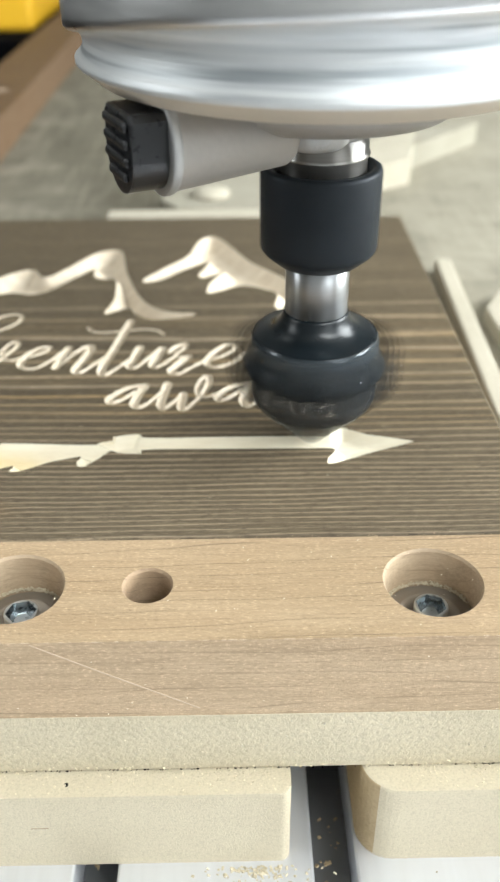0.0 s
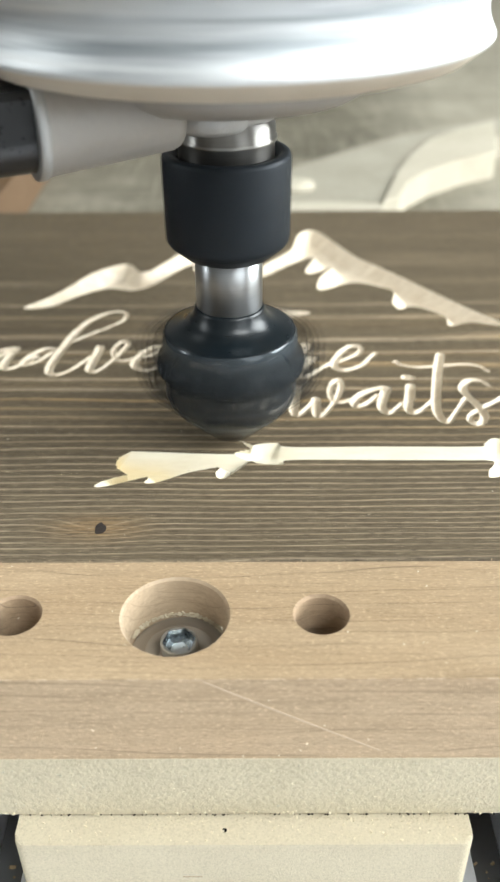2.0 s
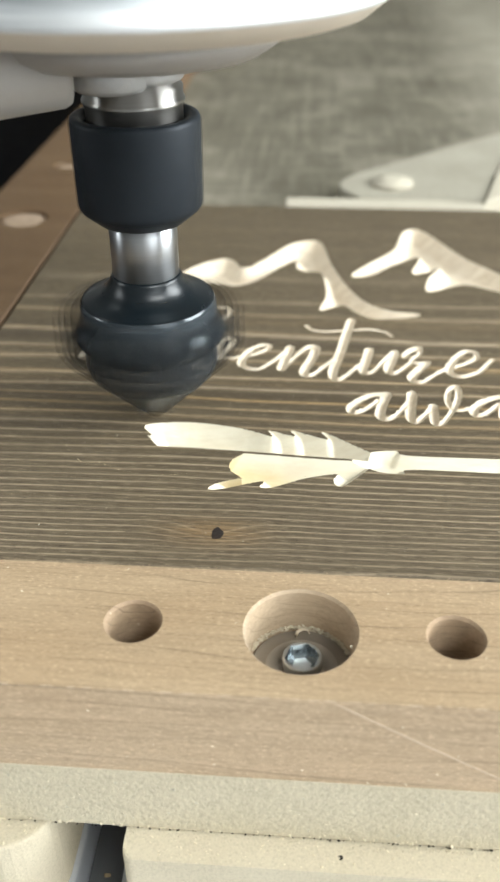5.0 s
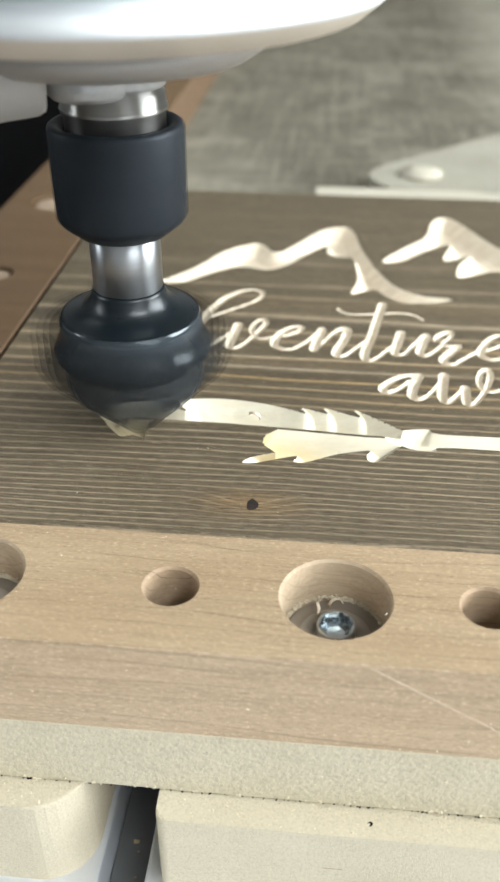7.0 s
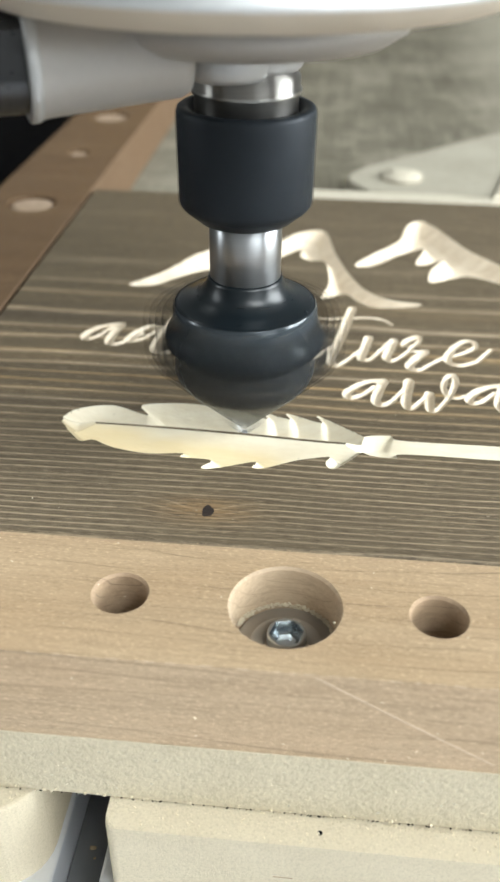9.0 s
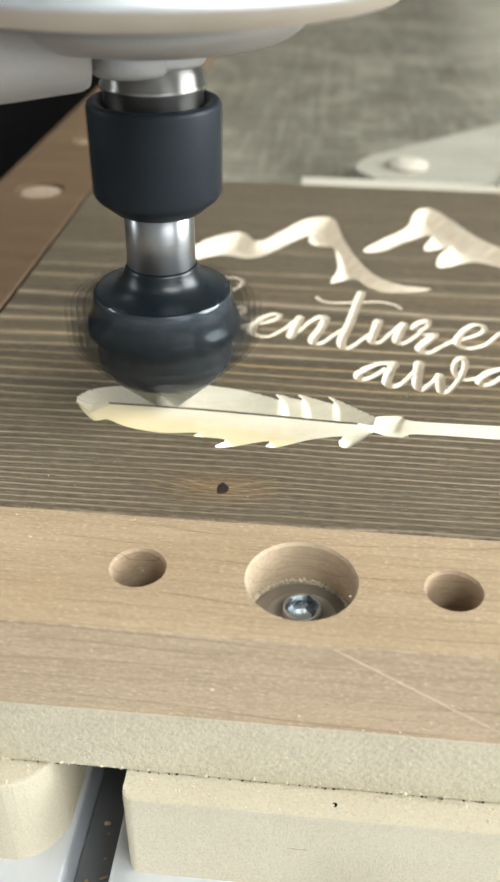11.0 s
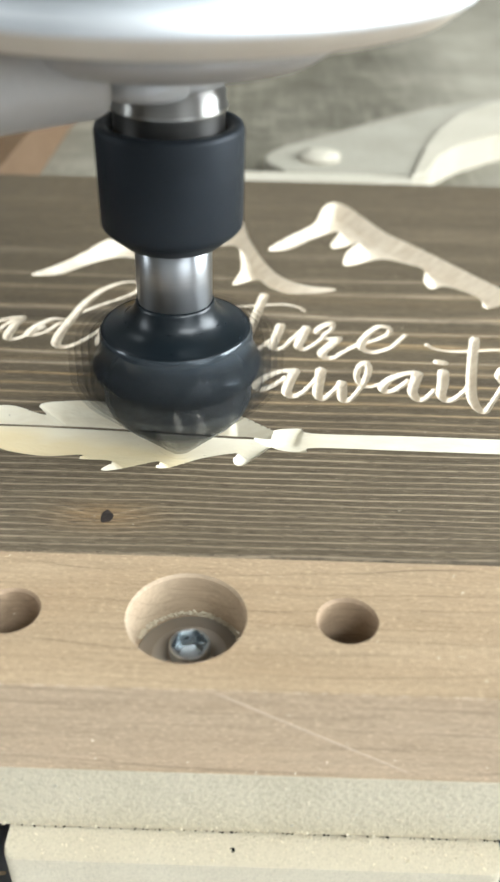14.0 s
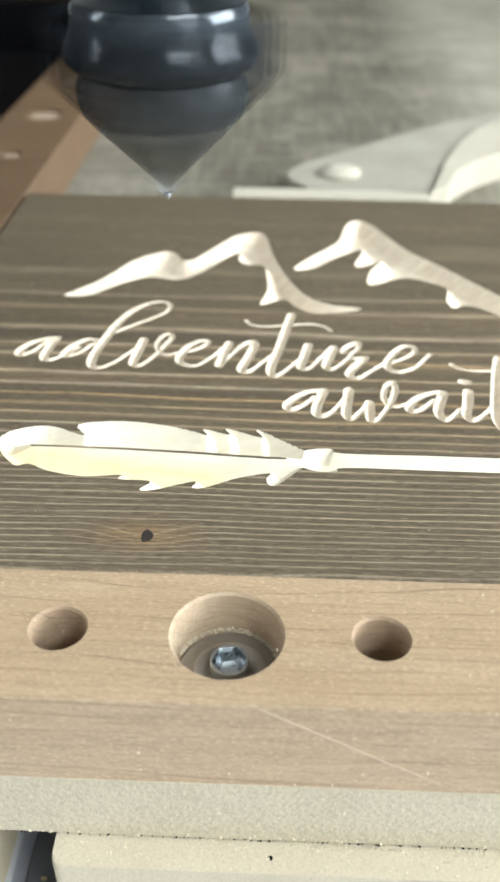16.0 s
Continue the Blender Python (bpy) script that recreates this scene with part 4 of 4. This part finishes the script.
foot = [bm.verts.new(p) for p in ((X0, Y0, -0.995), (X1, Y0, -0.995), (X1, Y1, -0.995), (X0, Y1, -0.995))]
for a, b in ((mid, outer), (outer, low), (low, foot)):
    for k in range(4):
        bm.faces.new((a[k], a[(k + 1) % 4], b[(k + 1) % 4], b[k]))
bm.faces.new(foot)
part("board", bm, STAINED, sign)
knot = []
for k in range(16):
    a = 2 * math.pi * k / 16
    q = 1 + 0.10 * math.sin(3 * a + 2) + 0.06 * math.sin(5 * a)
    knot.append((-0.81 + 0.055 * q * math.cos(a), 0.485 + 0.085 * q * math.sin(a)))
part("knot", prism(knot, -0.002, 0.004), KNOT, sign, "small dark knot")


# ---- uncut wood of the feather: each piece leaves as the cutter reaches it ----
def solid(name, quads):
    """The wood between the board's face and the floor of the cut."""
    used, back = np.unique(quads, return_inverse=True)
    q = back.reshape(quads.shape)
    n = len(used)
    top, low = POINTS[used].copy(), POINTS[used].copy()
    top[:, 2], low[:, 2] = 0.0006, np.minimum(low[:, 2] - 0.001, -0.002)
    faces = q.tolist() + (q[:, ::-1] + n).tolist()
    edges = {}
    for f in q.tolist():
        for a, b in zip(f, f[1:] + f[:1]):
            edges[(a, b)] = 1
    faces += [(b, a, a + n, b + n) for a, b in edges if (b, a) not in edges]
    me = bpy.data.meshes.new(name)
    me.from_pydata((np.vstack([top, low]) * U).tolist(), [], faces)
    me.materials.append(STAINED)
    me.materials.append(CUT_AMBER)
    me.polygons.foreach_set("material_index", np.r_[np.zeros(len(q), int), np.ones(len(faces) - len(q), int)])
    return new(name, me)


FEATHER = len(REGIONS) - 1
centre = POINTS[QUADS].mean(1)
rib = np.interp(centre[:, 0], (-2.5, -1.42, -0.56, 0.16, 0.66), (1.87, 1.875, 1.835, 1.785, 1.765))
UPPER = (CUTFACE == FEATHER) & (centre[:, 1] > rib) & (centre[:, 0] < 0.64)
bow = np.where(centre[:, 1] < 1.37, np.interp(centre[:, 1], (1.2, 1.3, 1.37), (-1.02, -0.84, -0.68)), -0.80 + 3.0 * (centre[:, 1] - 1.6) ** 2)
LOWER = (CUTFACE == FEATHER) & (centre[:, 1] <= rib) & (centre[:, 0] < bow)
slant = centre[:, 0] + 0.7 * (centre[:, 1] - 2.1)
CHIPS = []
for mask, x_from, x_to, clock in ((UPPER, 0.64, -2.7, ((0.64, 0.3, -0.1, -0.3, -1.0, -1.72, -2.7), (1.6, 2.3, 3.0, 4.0, 4.5, 5.0, 6.1))),
                                  (LOWER, -0.62, -2.7, ((-0.62, -0.98, -1.3, -1.65, -1.9, -2.35, -2.7), (7.96, 7.88, 7.70, 7.44, 7.25, 6.7, 6.3)))):
    n = round((x_from - x_to) / 0.16)
    for k in range(n):
        a, b = x_from - k * (x_from - x_to) / n, x_from - (k + 1) * (x_from - x_to) / n
        along = slant if mask is UPPER else centre[:, 0]
        some = mask & ((along <= a) | (k == 0)) & ((along > b) | (k == n - 1))
        if some.any():
            chip = tagged(solid("wood_chip", QUADS[some]), "stained chip of uncut pine in the feather", "chip", "chips cut from the feather")
            CHIPS.append((chip, float(np.interp(-(a + b) / 2, -np.array(clock[0]), clock[1])), (a + b) / 2))

# ---- the router ----
router = tagged(new("router_spindle"), "silver cast router with black collet nut and spinning V cutter", "router")
bell = [(1.1, 4.15), (1.3, 4.16), (2.05, 4.215), (2.13, 4.24), (2.295, 4.372), (2.312, 4.392), (2.312, 4.42), (2.285, 4.455), (2.25, 4.50), (2.232, 4.56), (2.235, 4.63), (2.26, 4.67), (2.36, 4.70), (2.385, 4.73), (2.39, 4.79), (2.39, 5.65), (2.36, 5.75), (2.36, 13.0), (2.2, 13.3)]
bm = lathe(bell, 160)
for v in bm.verts:
    # the parting line of the casting climbs towards the front
    w = min(1.0, max(0.0, (v.co.z - 4.43) / 0.27))
    v.co.z += w * (0.04 * v.co.x - 0.11 * v.co.y)
housing = part("housing", bm, CAST, router, "polished cast aluminium bell")
housing.data.materials.append(UNDER_REFLECTION)
housing.data.materials.append(TURNED)
# lowest faces: the wood's warm reflection is painted into their colour
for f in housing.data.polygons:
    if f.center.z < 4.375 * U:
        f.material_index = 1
    elif f.center.xy.length > 2.345 * U:
        f.material_index = 2
part("skirt", lathe([(0.5, 3.83), (0.95, 3.84), (1.20, 3.89), (1.34, 3.98), (1.41, 4.155)], 96), SATIN, housing, "grey sand-cast lower disc")
part("hub", lathe([(0.20, 3.60), (0.31, 3.615), (0.355, 3.66), (0.37, 3.74), (0.385, 4.0)], 56, at=Matrix.Translation((-0.13, -0.31, 0.0))), SAND, housing, "rough silver cast boss")
part("seat_ring", lathe([(0.40, 3.645), (0.465, 3.655), (0.485, 3.69), (0.485, 3.96)], 64), SAND, housing, "silver bearing seat")
lay = pose(0, 0, 0, 0, -90, 0)
lock = part("lock_boss", lathe([(0.20, 0.22), (0.31, 0.24), (0.34, 0.30), (0.42, 1.34), (0.44, 1.42), (0.43, 1.46), (0.39, 1.46), (0.38, 1.36)], 56, at=Matrix.Translation((-0.20, -0.57, 3.88)) @ pose(0, 0, 0, 0, 0, 25) @ lay), SATIN, router, "grey cast spindle-lock boss")
part("boss_rim", lathe([(0.385, 1.34), (0.442, 1.40), (0.45, 1.42), (0.45, 1.47), (0.44, 1.48), (0.37, 1.482)], 56, at=Matrix.Translation((-0.20, -0.57, 3.88)) @ pose(0, 0, 0, 0, 0, 25) @ lay), SAND, lock, "silver raised rim")
shield = [(-0.04 + 0.34 * math.cos(radians(a)), 0.34 * math.sin(radians(a))) for a in range(90, 271, 6)] + [(0.25, -0.34), (0.31, -0.28), (0.31, 0.28), (0.25, 0.34)]
knob = part("lock_button", prism(shield, 1.38, 1.80, 0.03, at=Matrix.Translation((-0.20, -0.57, 3.88)) @ pose(0, 0, 0, 0, 0, 25) @ lay), RUBBER, router, "ridged black plastic lock button")
for k in range(4):
    z = -0.21 + 0.14 * k
    half = 0.27 if z > -0.1 else 0.2
    part("ridge", box(-1.845, -1.79, -half, half, z - 0.04, z + 0.04, 0.025), RUBBER, knob).matrix_basis = Matrix.Translation((-0.20 * U, -0.57 * U, 3.88 * U)) @ pose(0, 0, 0, 0, 0, 25)
part("web", box(-1.2, -0.3, -0.8, -0.1, 3.9, 4.25, 0.05), SATIN, router)
part("spindle_collar", lathe([(0.44, 3.2), (0.455, 3.24), (0.455, 3.44), (0.475, 3.45), (0.48, 3.47), (0.475, 3.49), (0.462, 3.50), (0.462, 3.59), (0.43, 3.61), (0.42, 3.68)], 64), COLLAR, router, "turned steel spindle collar")
part("collet_nut", lathe([(0.36, 2.325), (0.415, 2.327), (0.438, 2.336), (0.578, 2.455), (0.60, 2.485), (0.608, 2.525), (0.612, 3.29), (0.602, 3.325), (0.58, 3.34), (0.52, 3.34), (0.49, 3.27)], 72), DARK, router, "black collet nut")
cutter = part("cutter_body", lathe([(0.30, 1.40), (0.58, 1.415), (0.67, 1.44), (0.695, 1.468), (0.69, 1.488), (0.65, 1.502), (0.57, 1.525), (0.49, 1.563), (0.43, 1.61), (0.39, 1.67), (0.365, 1.735), (0.355, 1.77)], 72), GLOSS, router, "dark coated cutter body")
part("shank", lathe([(0.342, 1.74), (0.342, 2.5)], 56), STEEL, cutter, "bright ground steel shank")
for r, low, cone in ((0.83, 0.14, False), (0.895, 0.11, False), (0.955, 0.08, True), (1.015, 0.04, True)):
    run = [(0.13, low + 0.06), (r - 0.03, low + r - 0.09)] if cone else [(r - 0.03, low + r - 0.07)]
    part("blade_sweep", lathe(run + [(r, low + r - 0.03), (r, 1.30), (r - 0.015, 1.39)], 96, closed=False), SMOKE, cutter, "smoky blur of the spinning blades")
part("nut_sweep", lathe([(0.585, 2.445), (0.622, 2.51), (0.626, 3.28), (0.615, 3.32)], 72, closed=False), SMOKE_NUT, router, "faint blur of the turning nut")
part("blade_ring", lathe([(0.68, 0.97), (0.745, 1.02), (0.792, 1.08), (0.802, 1.13), (0.782, 1.19), (0.742, 1.25), (0.72, 1.33), (0.715, 1.40), (0.71, 1.46), (0.69, 1.492)], 72, closed=False), SMOKE_RING, cutter, "glossy blur of the blade shoulders")
part("core_sweep", lathe([(0.03, 0.0), (0.35, 0.32), (0.6, 0.565), (0.68, 0.665), (0.712, 0.76), (0.71, 0.87), (0.67, 0.99)], 72, closed=False), SMOKE_CORE, cutter, "smoky blur of the inner blades")
part("point", lathe([(0.004, -0.11), (0.035, -0.075), (0.03, -0.05)], 24), STEEL, cutter, "bright carbide point")
# pale translucent cone: the glint round the point put into its colour
part("point_sweep", lathe([(0.02, -0.085), (0.12, 0.015), (0.24, 0.135)], 32, closed=False), SMOKE_GLINT, cutter, "pale shell with the glint of the carbide edges in its colour")


def shaving(seed):
    """A thin curl of cut pine."""
    rng = random.Random(seed)
    bm = bmesh.new()
    rows = []
    for k in range(15):
        a = 0.36 * k
        q = 0.045 + 0.002 * k
        x, z, y = q * math.cos(a), q * math.sin(a) + 0.06, 0.006 * k + rng.uniform(-0.003, 0.003)
        rows.append([bm.verts.new(p) for p in ((x, y - 0.014, z), (x, y + 0.014, z), (x * 0.93, y + 0.014, z * 0.96), (x * 0.93, y - 0.014, z * 0.96))])
    for a, b in zip(rows, rows[1:]):
        for k in range(4):
            bm.faces.new((a[k], a[(k + 1) % 4], b[(k + 1) % 4], b[k]))
    bm.faces.new(rows[0])
    bm.faces.new(rows[-1])
    return tagged(part("wood_shaving", bm, CUT), "pale curled pine shaving in the bolt bore", "shaving", "shavings in the bores")


SHAVINGS = [(shaving(1), 4.55, (0.04, -0.36, -0.46, 40), 8.75), (shaving(2), 6.3, (-0.12, -0.40, -0.46, 120), 8.75), (shaving(3), 6.8, (-2.98, -0.5, -0.46, 75), 0), (shaving(4), 6.9, (0.1, -0.33, -0.45, 10), 8.5)]


def motions():
    spots = [(0, 3.018, 1.906, -0.12), (0.5, 2.272, 1.916, -0.115), (1, 1.515, 1.973, -0.126), (1.5, 0.942, 1.85, -0.07), (2, 0.443, 2.213, -0.19), (2.5, 0.351, 2.239, -0.2),
             (3, -0.075, 2.525, -0.085), (3.5, -0.225, 2.287, -0.1), (4, -0.276, 2.161, -0.13), (4.5, -1.004, 2.308, -0.21), (5, -1.717, 2.559, -0.05), (5.2, -1.495, 2.478, -0.16),
             (5.7, -2.1, 2.3, -0.12), (6.3, -2.5, 2.0, -0.1), (6.8, -2.3, 1.85, -0.15), (7.3, -1.915, 1.8, -0.19), (7.5, -1.656, 1.62, -0.16), (8, -0.978, 1.717, -0.23), (8.5, -0.919, 1.759, -0.24),
             (9, -0.608, 1.921, 0.03), (9.5, -0.723, 1.679, -0.18), (9.7, -1.0, 1.723, -0.22), (10.4, -1.7, 1.85, -0.2), (11.2, -1.5, 2.1, -0.15), (11.8, -0.95, 2.18, -0.15)]
    more = [(12, -0.744, 2.15, -0.15), (12.5, -0.042, 2.166, -0.16), (13, 0.623, 1.958, -0.07), (13.5, 0.462, 1.636, -0.08), (14, -0.272, 1.775, -0.23), (14.2, -0.52, 1.9, -0.18),
            (14.3, -0.61, 1.93, 0.02), (14.4, -0.62, 1.93, 0.4), (14.5, -0.625, 1.93, 0.664), (15, -0.637, 1.93, 1.43), (15.5, -0.646, 1.947, 2.08), (16, -0.66, 1.945, 2.8)]
    walk(router, [(t, pose(x * U, y * U, z * U)) for t, x, y, z in spots + more])
    for k, (curl, t, (x, y, z, turn), gone) in enumerate(SHAVINGS):
        # still part of the uncut wood, then flicked into a bore, and some blown out to the floor
        rows = [(0, pose(-1.0 * U, 2.3 * U, -0.6 * U)), (t, pose(-1.0 * U, 2.3 * U, -0.6 * U)), (t + 0.1, pose((-0.6 - 0.1 * k) * U, 1.5 * U, 0.3 * U, 40, 20, 30)), (t + 0.25, pose(x * U, y * U, z * U, 0, 0, turn))]
        if gone:
            rows += [(gone, pose(x * U, y * U, z * U, 0, 0, turn)), (gone + 0.1, pose(6 * U, -3 * U, 0.5 * U, 30, 0, 60)), (gone + 0.5, pose(30 * U, -15 * U, -47.8 * U, 0, 0, 90))]
        walk(curl, rows + [(16, rows[-1][1])])
    for k, (chip, t, x) in enumerate(CHIPS):
        # thrown from the cutter's throat, over the back of the table and down to the floor
        away = pose((-3.0 - 0.35 * k) * U, (58 + 0.9 * k) * U, 3 * U)
        floor_spot = pose((-3.0 - 0.35 * k) * U, (66 + 0.9 * k) * U, -47.6 * U)
        # the cutter takes its bites in half-second strokes
        t = math.floor(2 * t) / 2 + min(t % 0.5, 0.2)
        walk(chip, [(0, pose(0, 0, 0)), (t, pose(0, 0, 0)), (t + 0.08, pose(0, 0.3 * U, 0.5 * U)), (t + 0.18, away), (t + 0.29, floor_spot), (16, floor_spot)])


motions()
